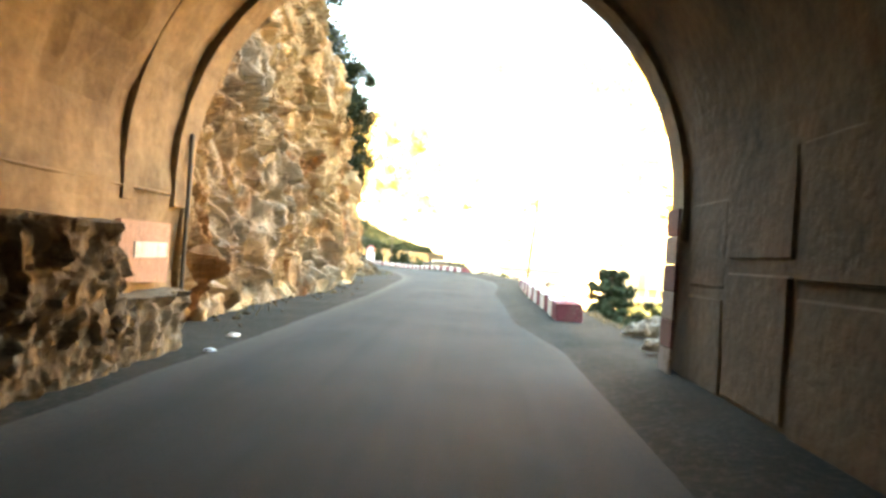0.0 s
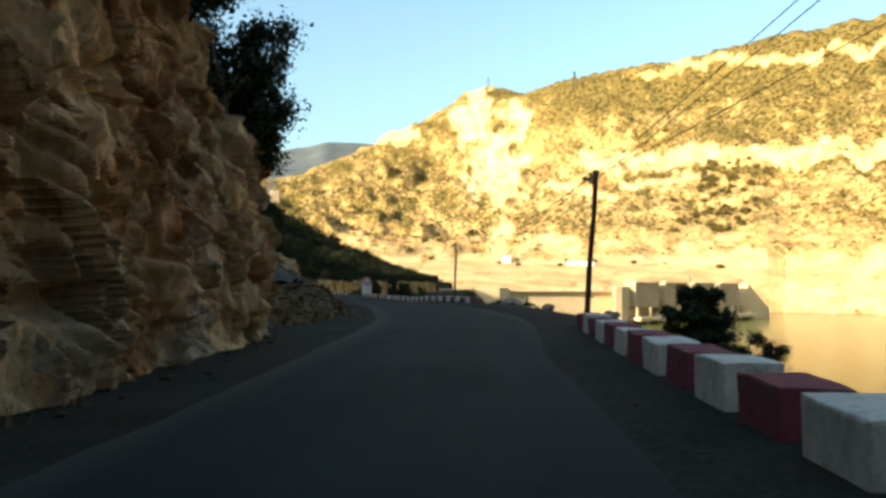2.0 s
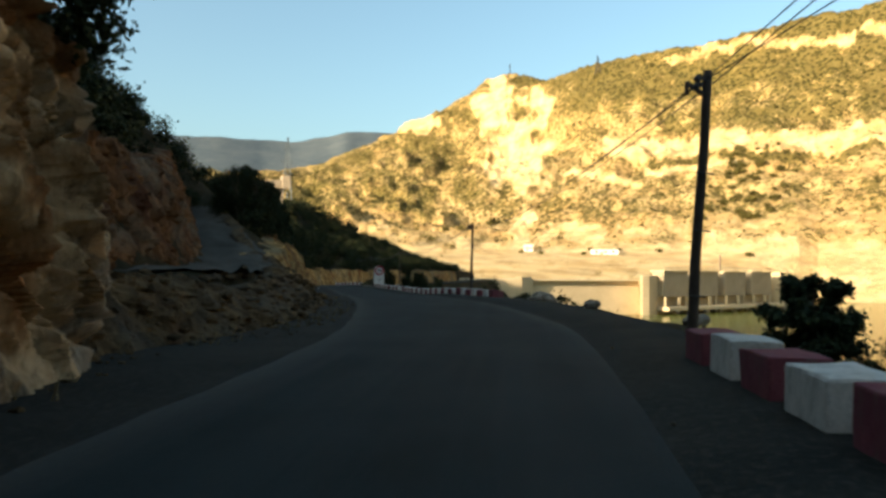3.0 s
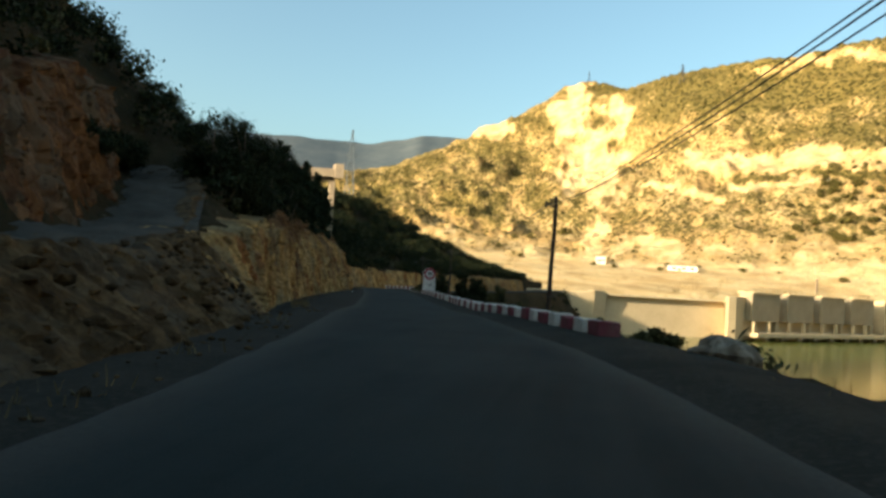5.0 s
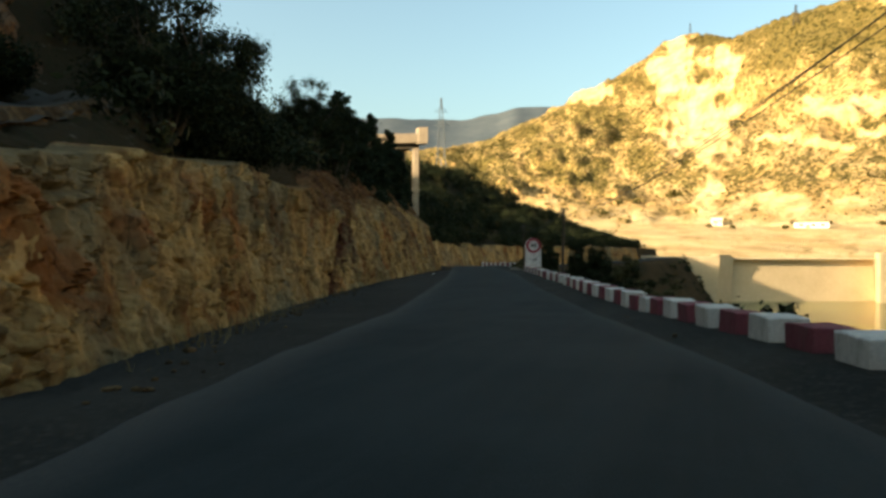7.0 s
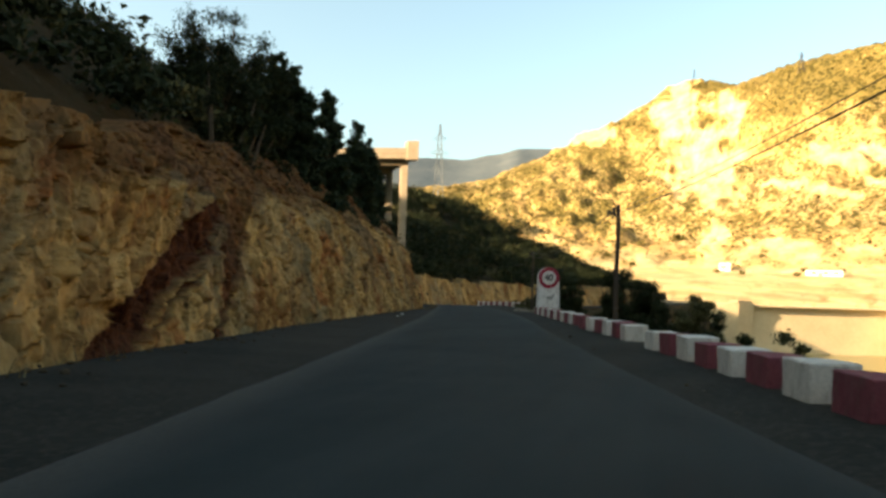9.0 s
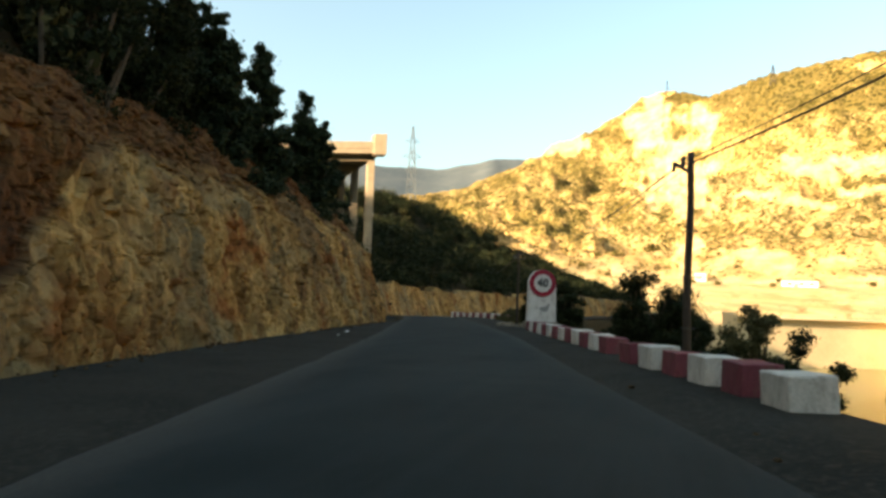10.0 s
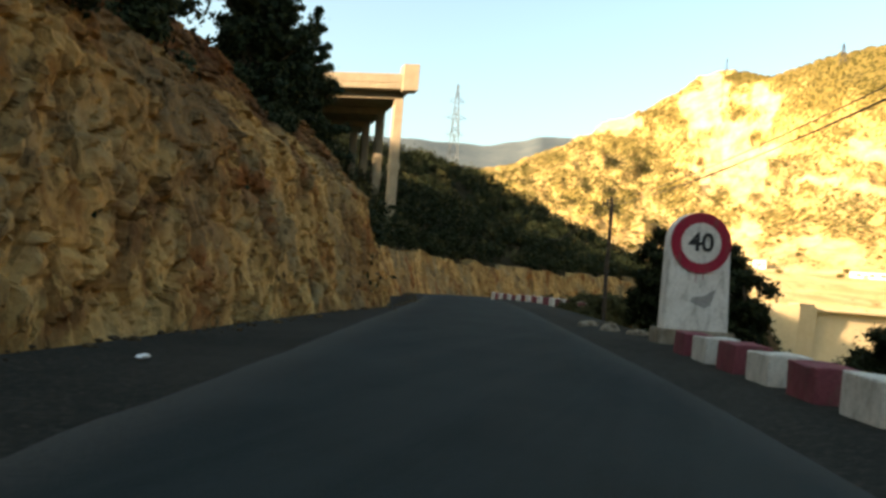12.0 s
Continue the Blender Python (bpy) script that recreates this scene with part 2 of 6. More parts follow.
def paint_material(name, lo, hi, chip, amount=0.68):
    """Old limewash or paint on rough concrete, with chips, run-off dirt and grain."""
    m, nt, b = material(name, 0.9, 0, 0.1)
    v = coords(nt)
    big = noise_node(nt, v, 2.2, 5, 0.65)
    fine = noise_node(nt, v, 26, 5, 0.7)
    info = nt.nodes.new("ShaderNodeObjectInfo")
    c = mix(nt, ramp(nt, big, [(0.3, 0.0), (0.7, 1.0)]), lo, hi)
    c = mix(nt, calc(nt, "MULTIPLY", info.outputs["Random"], 0.45), c, lo)
    wear = calc(nt, "ADD", calc(nt, "MULTIPLY", big, 0.55), calc(nt, "MULTIPLY", fine, 0.45))
    c = mix(nt, ramp(nt, wear, [(amount, 0.0), (amount + 0.05, 0.9)]), c, chip)
    c = mix(nt, 0.6, c, ramp(nt, fine, [(0.3, 0.5), (0.65, 1.0)]), "MULTIPLY")
    grime = noise_node(nt, coords(nt, (1, 1, 0.35)), 7, 5, 0.7)
    c = mix(nt, ramp(nt, grime, [(0.5, 0.0), (0.72, 0.6)]), c, (0.12, 0.10, 0.08))
    nt.links.new(c, b.inputs["Base Color"])
    bump(nt, b, fine, 0.6, 0.012)
    return m


M_WHITE = paint_material("faded_white_paint", (0.46, 0.44, 0.39), (0.70, 0.68, 0.62), (0.30, 0.26, 0.21), 0.61)
M_RED = paint_material("faded_dark_red_paint", (0.15, 0.042, 0.054), (0.24, 0.08, 0.092), (0.30, 0.22, 0.19), 0.6)
M_SIGNWHITE = paint_material("sign_whitewash", (0.60, 0.58, 0.54), (0.74, 0.73, 0.70), (0.5, 0.46, 0.4), 0.72)
M_SIGNRED = paint_material("sign_red_paint", (0.27, 0.02, 0.045), (0.36, 0.035, 0.06), (0.22, 0.03, 0.04), 0.74)
M_BLACK = simple("black_sign_paint", (0.012, 0.014, 0.016), (0.03, 0.03, 0.032), 6, 0.7, 0, 0.2, 0.004, 40)
M_GREYSMEAR = simple("grey_overpaint_smear", (0.16, 0.16, 0.16), (0.34, 0.33, 0.31), 9, 0.9, 0, 0.3, 0.005, 30)
M_STONE = rock_material("loose_pale_stone", (0.36, 0.31, 0.24), (0.22, 0.18, 0.13), (0.2, 0.13, 0.08), (0.28, 0.26, 0.22), 3.0, 0.62)
M_BARK = simple("grey_brown_bark", (0.04, 0.03, 0.02), (0.11, 0.085, 0.06), 6, 0.95, 0, 0.8, 0.02, 25)
M_LITTER = simple("white_litter_plastic", (0.6, 0.6, 0.6), (0.8, 0.8, 0.78), 5, 0.6, 0, 0.2, 0.01, 20)


def leaf_material(name, a, b_):
    m, nt, b = material(name, 0.8, 0, 0.1)
    g = nt.nodes.new("ShaderNodeNewGeometry")
    c = ramp(nt, g.outputs["Random Per Island"], [(0.0, a), (1.0, b_)])
    nt.links.new(c, b.inputs["Base Color"])
    b.inputs["Subsurface Weight"].default_value = 0.0
    return m


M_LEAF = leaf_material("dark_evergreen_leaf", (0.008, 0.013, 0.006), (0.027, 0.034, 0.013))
M_LEAF2 = leaf_material("olive_scrub_leaf", (0.03, 0.034, 0.014), (0.085, 0.08, 0.034))
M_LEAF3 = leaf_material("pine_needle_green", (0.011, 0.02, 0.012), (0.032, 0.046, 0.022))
M_DRY = leaf_material("dry_grass_blade", (0.09, 0.07, 0.035), (0.17, 0.13, 0.065))
M_FARSCRUB = leaf_material("far_scrub_leaf", (0.05, 0.045, 0.012), (0.11, 0.09, 0.026))


def water_material():
    m, nt, b = material("green_reservoir_water", 0.16, 0, 0.5)
    v = coords(nt)
    b.inputs["Base Color"].default_value = (0.085, 0.105, 0.022, 1)
    b.inputs["IOR"].default_value = 1.33
    n = noise_node(nt, v, 0.35, 4, 0.6)
    w = noise_node(nt, v, 0.02, 3, 0.5)
    nt.links.new(ramp(nt, w, [(0.35, (0.075, 0.095, 0.02)), (0.65, (0.11, 0.12, 0.03))]), b.inputs["Base Color"])
    bump(nt, b, n, 0.25, 0.15)
    return m


M_WATER = water_material()

# ---------------------------------------------------------------- mesh helpers


def mesh_object(name, verts, faces, mat, parent=None, smooth=False):
    me = bpy.data.meshes.new(name)
    me.from_pydata([tuple(v) for v in verts], [], [tuple(f) for f in faces])
    me.materials.append(mat)
    if smooth:
        me.shade_smooth()
    ob = new(name, me)
    ob.parent = parent
    return ob


def part(name, bm, mat, parent=None, label="", smooth=False):
    me = bpy.data.meshes.new(name)
    bmesh.ops.recalc_face_normals(bm, faces=bm.faces)
    bm.to_mesh(me)
    bm.free()
    me.materials.append(mat)
    if smooth:
        me.shade_smooth()
    ob = new(name, me)
    ob.parent = parent
    if label:
        ob["label"] = label
    return ob


def thing(name, label, category, group="", m=None, kind=""):
    e = new(name)
    e.empty_display_size = 0.2
    if m is not None:
        e.matrix_world = m
    return tagged(e, label, category, group, kind)


def add_box(bm, size, centre, rot=None, bevel=0.0, jitter=0.0, seg=1):
    m = Matrix.Translation(centre)
    if rot is not None:
        m = m @ rot.to_4x4()
    r = bmesh.ops.create_cube(bm, size=1.0, matrix=m @ Matrix.Diagonal((*size, 1)))
    vs = r["verts"]
    if bevel:
        es = {e for v in vs for e in v.link_edges}
        out = bmesh.ops.bevel(bm, geom=list(es), offset=bevel, segments=seg, affect="EDGES", profile=0.6)
        vs = [v for v in out["verts"]]
    if jitter:
        for v in vs:
            v.co += Vector((random.uniform(-1, 1), random.uniform(-1, 1), random.uniform(-1, 1))) * jitter
    return vs


def add_tube(bm, a, b, r0, r1=None, seg=8, caps=True):
    a, b = Vector(a), Vector(b)
    r1 = r0 if r1 is None else r1
    d = b - a
    q = d.to_track_quat("Z", "Y").to_matrix().to_4x4()
    m = Matrix.Translation((a + b) / 2) @ q
    bmesh.ops.create_cone(bm, cap_ends=caps, segments=seg, radius1=r0, radius2=r1, depth=d.length, matrix=m)


# numpy value noise, cell noise
def hash3(ix, iy, iz, k=0):
    h = (ix.astype(np.int64) * 73856093) ^ (iy.astype(np.int64) * 19349663) ^ (iz.astype(np.int64) * 83492791) ^ (k * 2654435761)
    h = (h ^ (h >> 13)) * 1274126177
    h = h ^ (h >> 16)
    return (h & 0xFFFFFF) / float(0xFFFFFF)


def vnoise(x, y, z, k=0):
    xi, yi, zi = np.floor(x), np.floor(y), np.floor(z)
    fx, fy, fz = x - xi, y - yi, z - zi
    fx, fy, fz = (f * f * (3 - 2 * f) for f in (fx, fy, fz))
    out = 0
    for dx in (0, 1):
        for dy in (0, 1):
            for dz in (0, 1):
                w = (fx if dx else 1 - fx) * (fy if dy else 1 - fy) * (fz if dz else 1 - fz)
                out = out + w * hash3(xi + dx, yi + dy, zi + dz, k)
    return out * 2 - 1


def fbm(x, y, z=None, octaves=4, k=0, gain=0.5):
    z = np.zeros_like(x) if z is None else z
    a, out = 1.0, 0
    for o in range(octaves):
        out = out + a * vnoise(x, y, z, k + o)
        x, y, z, a = x * 2.03, y * 2.03, z * 2.03, a * gain
    return out


def blocks(x, y, z, k=0):
    """Cell noise for broken rock: every cell is a flat, tilted facet of its own depth. Also gives the distance to the joint."""
    xi, yi, zi = np.floor(x), np.floor(y), np.floor(z)
    best = np.full(x.shape, 9.0)
    second = np.full(x.shape, 9.0)
    val = np.zeros_like(x)
    for dx in (-1, 0, 1):
        for dy in (-1, 0, 1):
            for dz in (-1, 0, 1):
                cx, cy, cz = xi + dx, yi + dy, zi + dz
                px, py, pz = cx + hash3(cx, cy, cz, k), cy + hash3(cx, cy, cz, k + 1), cz + hash3(cx, cy, cz, k + 2)
                ox, oy, oz = x - px, y - py, z - pz
                d = np.sqrt(ox * ox + oy * oy + oz * oz)
                v = (hash3(cx, cy, cz, k + 3) - 0.5) + 1.3 * ox * (hash3(cx, cy, cz, k + 4) - 0.5) + 2.4 * oy * (hash3(cx, cy, cz, k + 5) - 0.5) + 0.35 * oz * (hash3(cx, cy, cz, k + 6) - 0.5)
                near = d < best
                second = np.where(near, best, np.minimum(second, d))
                val = np.where(near, v, val)
                best = np.where(near, d, best)
    return val, second - best


# ---------------------------------------------------------------- plan of the road
ROAD = [(-0.3, -75), (-0.3, -40), (-0.3, -18), (-0.25, 0), (-0.25, 12), (-0.35, 22), (-0.95, 32.7), (-2.08, 40.4), (-3.75, 48.5), (-6.2, 58),
        (-9.04, 69), (-12.2, 80.5), (-15.2, 91.2), (-18.0, 101), (-20.8, 110), (-25.2, 124), (-29, 135), (-32.3, 144), (-34, 153), (-33.5, 164),
        (-30, 179), (-24, 196), (-18, 216), (-13, 240), (-11, 262), (-10, 290)]


def spline(points, step=0.5):
    p = np.array(points, float)
    out = []
    for i in range(len(p) - 1):
        a, b, c, d = p[max(i - 1, 0)], p[i], p[i + 1], p[min(i + 2, len(p) - 1)]
        n = max(2, int(np.linalg.norm(c - b) / step))
        for t in np.linspace(0, 1, n, endpoint=False):
            out.append(0.5 * (2 * b + (c - a) * t + (2 * a - 5 * b + 4 * c - d) * t * t + (3 * b - a - 3 * c + d) * t ** 3))
    out.append(p[-1])
    return np.array(out)


CL = spline(ROAD)
TAN = np.gradient(CL, axis=0)
TAN /= np.linalg.norm(TAN, axis=1)[:, None]
LEFT = np.stack([-TAN[:, 1], TAN[:, 0]], 1)
# heights and widths along the road, by y of the centre line (which always grows)
CY = CL[:, 1]


def along(pairs):
    ys, vs = zip(*pairs)
    return lambda y: np.interp(y, ys, vs)


road_z = along([(-75, -0.2), (45, -0.22), (52, -0.28), (60, -0.37), (66, -0.56), (69, -0.69), (80, -0.8), (95, -0.93), (110, -1.02), (135, -1.25), (150, -1.6),
                (180, -2.2), (220, -1.8), (262, -1.4), (300, -1.4)])
foot_u = along([(-75, 3.1), (8, 3.5), (9, 3.9), (26, 4.0), (30, 4.8), (34, 3.9), (40, 3.2), (50, 3.2), (55, 3.8), (60, 4.7), (66, 5.6), (72, 6.2), (80, 6.4), (90, 6.4), (98, 6.1), (104, 5.6),
                (112, 4.7), (118, 4.0), (124, 3.5), (130, 3.9), (140, 4.6), (300, 4.6)])
cut_lean = along([(-75, 0.03), (28, 0.03), (30, 0.8), (34, 1.0), (48, 1.3), (54, 1.15), (57, 0.8), (61, 0.38), (65, 0.2), (77, 0.2), (102, 0.3), (118, 0.28), (126, 0.3), (135, 0.35), (300, 0.35)])
ROLL_FROM, ROLL = 4.2, 0.55          # above this height the cutting lies back further, as earth
CABLE_BACK = (6.6, -5.0, 7.8)
cut_h = along([(-75, 9), (8, 9), (14, 7.8), (18.8, 6.2), (22, 5.0), (25, 3.9), (27.5, 3.0), (29.5, 2.0), (32, 1.1), (46, 1.1), (51, 1.4), (57, 2.05), (60, 2.25), (63, 2.6), (68, 3.5), (70, 3.8), (75, 3.8), (80, 4.1), (83, 4.2), (85, 4.9),
               (87, 5.3), (91, 5.8), (99, 7.0), (107, 7.8), (113, 8.0), (118, 7.6), (122, 6.8), (126, 5.4), (130, 3.4), (135, 2.7), (145, 2.9), (155, 3.4), (180, 3.2), (300, 2.6)])
slope_m = along([(-75, 1.3), (22, 1.2), (34, 0.8), (56, 0.95), (70, 1.0), (82, 0.9), (92, 0.68), (100, 0.56), (125, 0.49), (150, 0.45), (180, 0.45), (300, 0.44)])
kerb_u = along([(-75, 2.6), (9, 2.4), (13, 1.9), (24, 1.95), (36, 3.2), (48, 3.6), (52, 3.3), (58, 3.25), (70, 3.2), (80, 3.0), (90, 3.0), (105, 3.3), (118, 3.2), (300, 3.0)])


def nearest(x, y):
    """For points of the plan: the index on the centre line and the distance to its left."""
    idx = np.zeros(x.shape, int)
    u = np.zeros(x.shape)
    flat_x, flat_y = x.ravel(), y.ravel()
    fi, fu = idx.ravel(), u.ravel()
    for a in range(0, flat_x.size, 4000):
        dx = flat_x[a:a + 4000, None] - CL[None, :, 0]
        dy = flat_y[a:a + 4000, None] - CL[None, :, 1]
        k = np.argmin(dx * dx + dy * dy, axis=1)
        fi[a:a + 4000] = k
        fu[a:a + 4000] = (flat_x[a:a + 4000] - CL[k, 0]) * LEFT[k, 0] + (flat_y[a:a + 4000] - CL[k, 1]) * LEFT[k, 1]
    return fi.reshape(x.shape), fu.reshape(x.shape)


WATER_Z = -14.0


def smooth(a, b, x):
    t = np.clip((x - a) / (b - a), 0, 1)
    return t * t * (3 - 2 * t)


VERGE = along([(4, 4.6), (9, 4.4), (12.5, 3.4), (15, 0.6), (18, 0), (33, 0), (37, 0.5), (47, 0.5), (51, 0)])
fall = along([(-75, 0.78), (62, 0.78), (72, 0.9), (120, 0.9), (140, 0.9), (175, 1.5), (300, 1.5)])
# the side track that leaves the road and climbs to the left: its outer and inner edge beyond the rock foot, and its height
track_out = along([(28, 2.4), (51, 2.3), (58, 2.4), (67, 3.3), (75, 5.1)])
track_in = along([(28, 5.6), (51, 5.4), (62, 5.6), (75, 8.2)])
track_z = along([(28, 0.9), (46, 1.05), (51, 1.3), (58, 1.85), (62, 2.65), (66, 3.55), (70, 4.6), (75, 5.8)])


def hill_height(x, y):
    """The near hillside: road shelf, cut and slope on its left, steep bank down to the water on its right."""
    k, u = nearest(x, y)
    s = CY[k]
    zr = road_z(s)
    f, h, m = foot_u(s), cut_h(s), slope_m(s) * (1 - 0.8 * smooth(228, 262, s))
    lift = f + 0.75 + h * cut_lean(s) + ROLL * np.maximum(h - ROLL_FROM, 0) * (s > 53)
    over = np.maximum(u - lift, 0)
    up = h + m * np.minimum(over, 60 - 18 * smooth(130, 170, s)) + 1.4 * fbm(x * 0.08, y * 0.08, None, 4, 11) * smooth(1, 14, over)
    # side track: a shelf that climbs away to the left above the low cut
    tr = smooth(27, 32, s) * (1 - smooth(72, 80, s))
    du, out_, in_, tz = u - f, track_out(s), track_in(s), track_z(s) - zr
    track = np.where(du < out_, cut_h(s) + (tz - cut_h(s)) * smooth(out_ - 2.3, out_ - 0.1, du),
                     np.where(du < in_, tz, tz + 3.2 * smooth(in_, in_ + 1.6, du) + 1.05 * np.maximum(du - in_ - 1.6, 0)
                              + 1.2 * fbm(x * 0.1, y * 0.1, None, 4, 15) * smooth(in_ + 1.6, in_ + 8, du)))
    up = up * (1 - tr) + track * tr
    left = np.where(u > lift, up - 0.15, -0.06 - 0.5 * smooth(f - 1.2, f - 0.6, u))
    edge = kerb_u(s) + 0.9 + VERGE(s)
    down = np.maximum(-u - edge, 0)
    right = -0.06 - 0.12 * np.minimum(down, 1.2) - fall(s) * np.maximum(down - 1.2, 0) + 0.9 * fbm(x * 0.13, y * 0.13, None, 4, 21) * smooth(1.5, 8, down)
    # dirt heaped up on the wide verge outside the portal
    heap = smooth(2.9, 4.2, -u) * VERGE(s) / 4.4 * (s < 20) * (1 - smooth(edge - 1.0, edge + 0.8, -u))
    right = right + heap * (0.24 + 0.22 * fbm(x * 0.55, y * 0.55, None, 3, 25))
    z = np.where(u > 0, left, right) + zr
    rough = 0.05 * fbm(x * 1.1, y * 1.1, None, 3, 5)
    return np.maximum(z + np.where((u > f) | (-u > edge), rough * 3, 0.0), -24.0)


def grid_object(name, xs, ys, height, mat, smooth_shade=True):
    gx, gy = np.meshgrid(xs, ys)
    gz = height(gx, gy)
    nx, ny = len(xs), len(ys)
    v = np.stack([gx.ravel(), gy.ravel(), gz.ravel()], 1)
    i = (np.arange(ny - 1)[:, None] * nx + np.arange(nx - 1)[None, :]).ravel()
    f = np.stack([i, i + 1, i + 1 + nx, i + nx], 1)
    return mesh_object(name, v.tolist(), f.tolist(), mat, None, smooth_shade)


# ---- ground by the road, from behind the tunnel to the dam
def spaced(parts):
    out = []
    for a, b, st in parts:
        out += list(np.arange(a, b, st))
    return np.array(out + [parts[-1][1]])


gx_ = spaced([(-190, -70, 5), (-70, -34, 1.6), (-34, 8, 0.6), (8, 30, 1.2), (30, 90, 5)])
gy_ = spaced([(-140, -12, 6), (-12, 24, 1.5), (24, 130, 0.65), (130, 200, 1.5), (200, 330, 4)])
ground = grid_object("ground", gx_, gy_, hill_height, M_SLOPE)
tagged(ground, "brown scrubby hillside earth falling steeply to the reservoir", "ground", kind="structure")
# the tunnel runs through the hill: its bore is left open in the ground sheet
bm = bmesh.new()
bm.from_mesh(ground.data)
gone = [f for f in bm.faces if -4.6 < f.calc_center_median().x < 3.0 and f.calc_center_median().y < 8.0]
bmesh.ops.delete(bm, geom=gone, context="FACES")
bm.to_mesh(ground.data)
bm.free()


# ---- road ribbon
def ribbon(name, u0, u1, mat, lift, y0, y1, n=10, crown=0.0, wave=0.0, wear_edges=False, step=1, rise=0.0):
    ks = [k for k in range(0, len(CL), step) if y0 <= CY[k] <= y1]
    verts, faces, wear = [], [], []
    for j, k in enumerate(ks):
        s = CY[k]
        a, b = (u0(s) if callable(u0) else u0), (u1(s) if callable(u1) else u1)
        for i in range(n + 1):
            t = i / n
            if wave and i in (0, n):
                t += (1 if i == 0 else -1) * wave * 0.5 * (1 + float(noise.noise(Vector((s * 0.9, i * 7.3, 0)))))
            u = a + (b - a) * t
            p = CL[k] + LEFT[k] * u
            berm = rise * float(smooth(kerb_u(s) - 1.1, kerb_u(s) - 0.1, -u))
            if rise:
                berm -= 0.26 * float(smooth(foot_u(s) - 1.0, foot_u(s) - 0.5, u) * smooth(55, 60, s))
            verts.append((p[0], p[1], road_z(s) + berm + lift - crown * (2 * t - 1) ** 2 + 0.008 * noise.noise(Vector((p[0] * 0.8, p[1] * 0.8, 1)))))
            wear.append(max(0.0, 1 - min(t, 1 - t) * 7))
        if j:
            for i in range(n):
                q = j * (n + 1) + i
                faces.append((q - n - 1, q - n, q + 1, q))
    ob = mesh_object(name, verts, faces, mat, None, True)
    if wear_edges:
        at = ob.data.attributes.new("wear", "FLOAT", "POINT")
        at.data.foreach_set("value", wear)
    return ob


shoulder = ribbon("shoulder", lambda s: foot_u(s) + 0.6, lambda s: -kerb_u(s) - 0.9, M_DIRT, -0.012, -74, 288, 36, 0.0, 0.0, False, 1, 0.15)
tagged(shoulder, "dusty grey-brown dirt shoulder with pebbles beside the asphalt", "road shoulder", kind="structure")
asphalt_l = along([(-75, 2.5), (9, 2.6), (25, 2.7), (34, 2.5), (300, 2.35)])
asphalt_r = along([(-75, -2.2), (9, -1.9), (13, -1.6), (24, -1.65), (34, -2.4), (50, -2.7), (300, -2.55)])
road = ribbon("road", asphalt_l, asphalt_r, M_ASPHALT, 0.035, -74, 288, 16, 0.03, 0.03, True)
tagged(road, "narrow worn grey asphalt road with crumbling dusty edges", "road", kind="structure")

# ---- water and far land
water = grid_object("water", np.array([-250, 0, 200, 900.0]), np.array([-700, 0, 200, 900.0]), lambda x, y: np.full(x.shape, WATER_Z), M_WATER)
tagged(water, "still green reservoir water mirroring the sunlit hills", "water", kind="structure")

SKY_EL = along([(-60, 7.3), (-30, 7.4), (-20, 7.7), (-16, 8.2), (-12, 9.7), (-9.0, 11.0), (-8.3, 11.8), (-6.2, 12.35), (-3.4, 13.9), (-1.7, 15.1), (-0.2, 15.7), (1.1, 15.45),
                (3.0, 15.1), (5.0, 15.7), (7.0, 16.25), (10.8, 16.75), (13.4, 16.9), (21, 18.0), (27, 18.5), (45, 18), (75, 15), (110, 12)])
RIDGE_R = along([(-60, 1400), (-16, 1400), (-9, 1380), (0, 1340), (3, 1230), (7, 1010), (16, 960), (27, 900), (45, 850), (75, 800), (110, 700)])
SHORE_R = along([(-60, 300), (-8, 250), (0, 262), (12, 330), (18, 400), (23, 440), (110, 420)])
AX0, AY0 = -2.0, 40.0


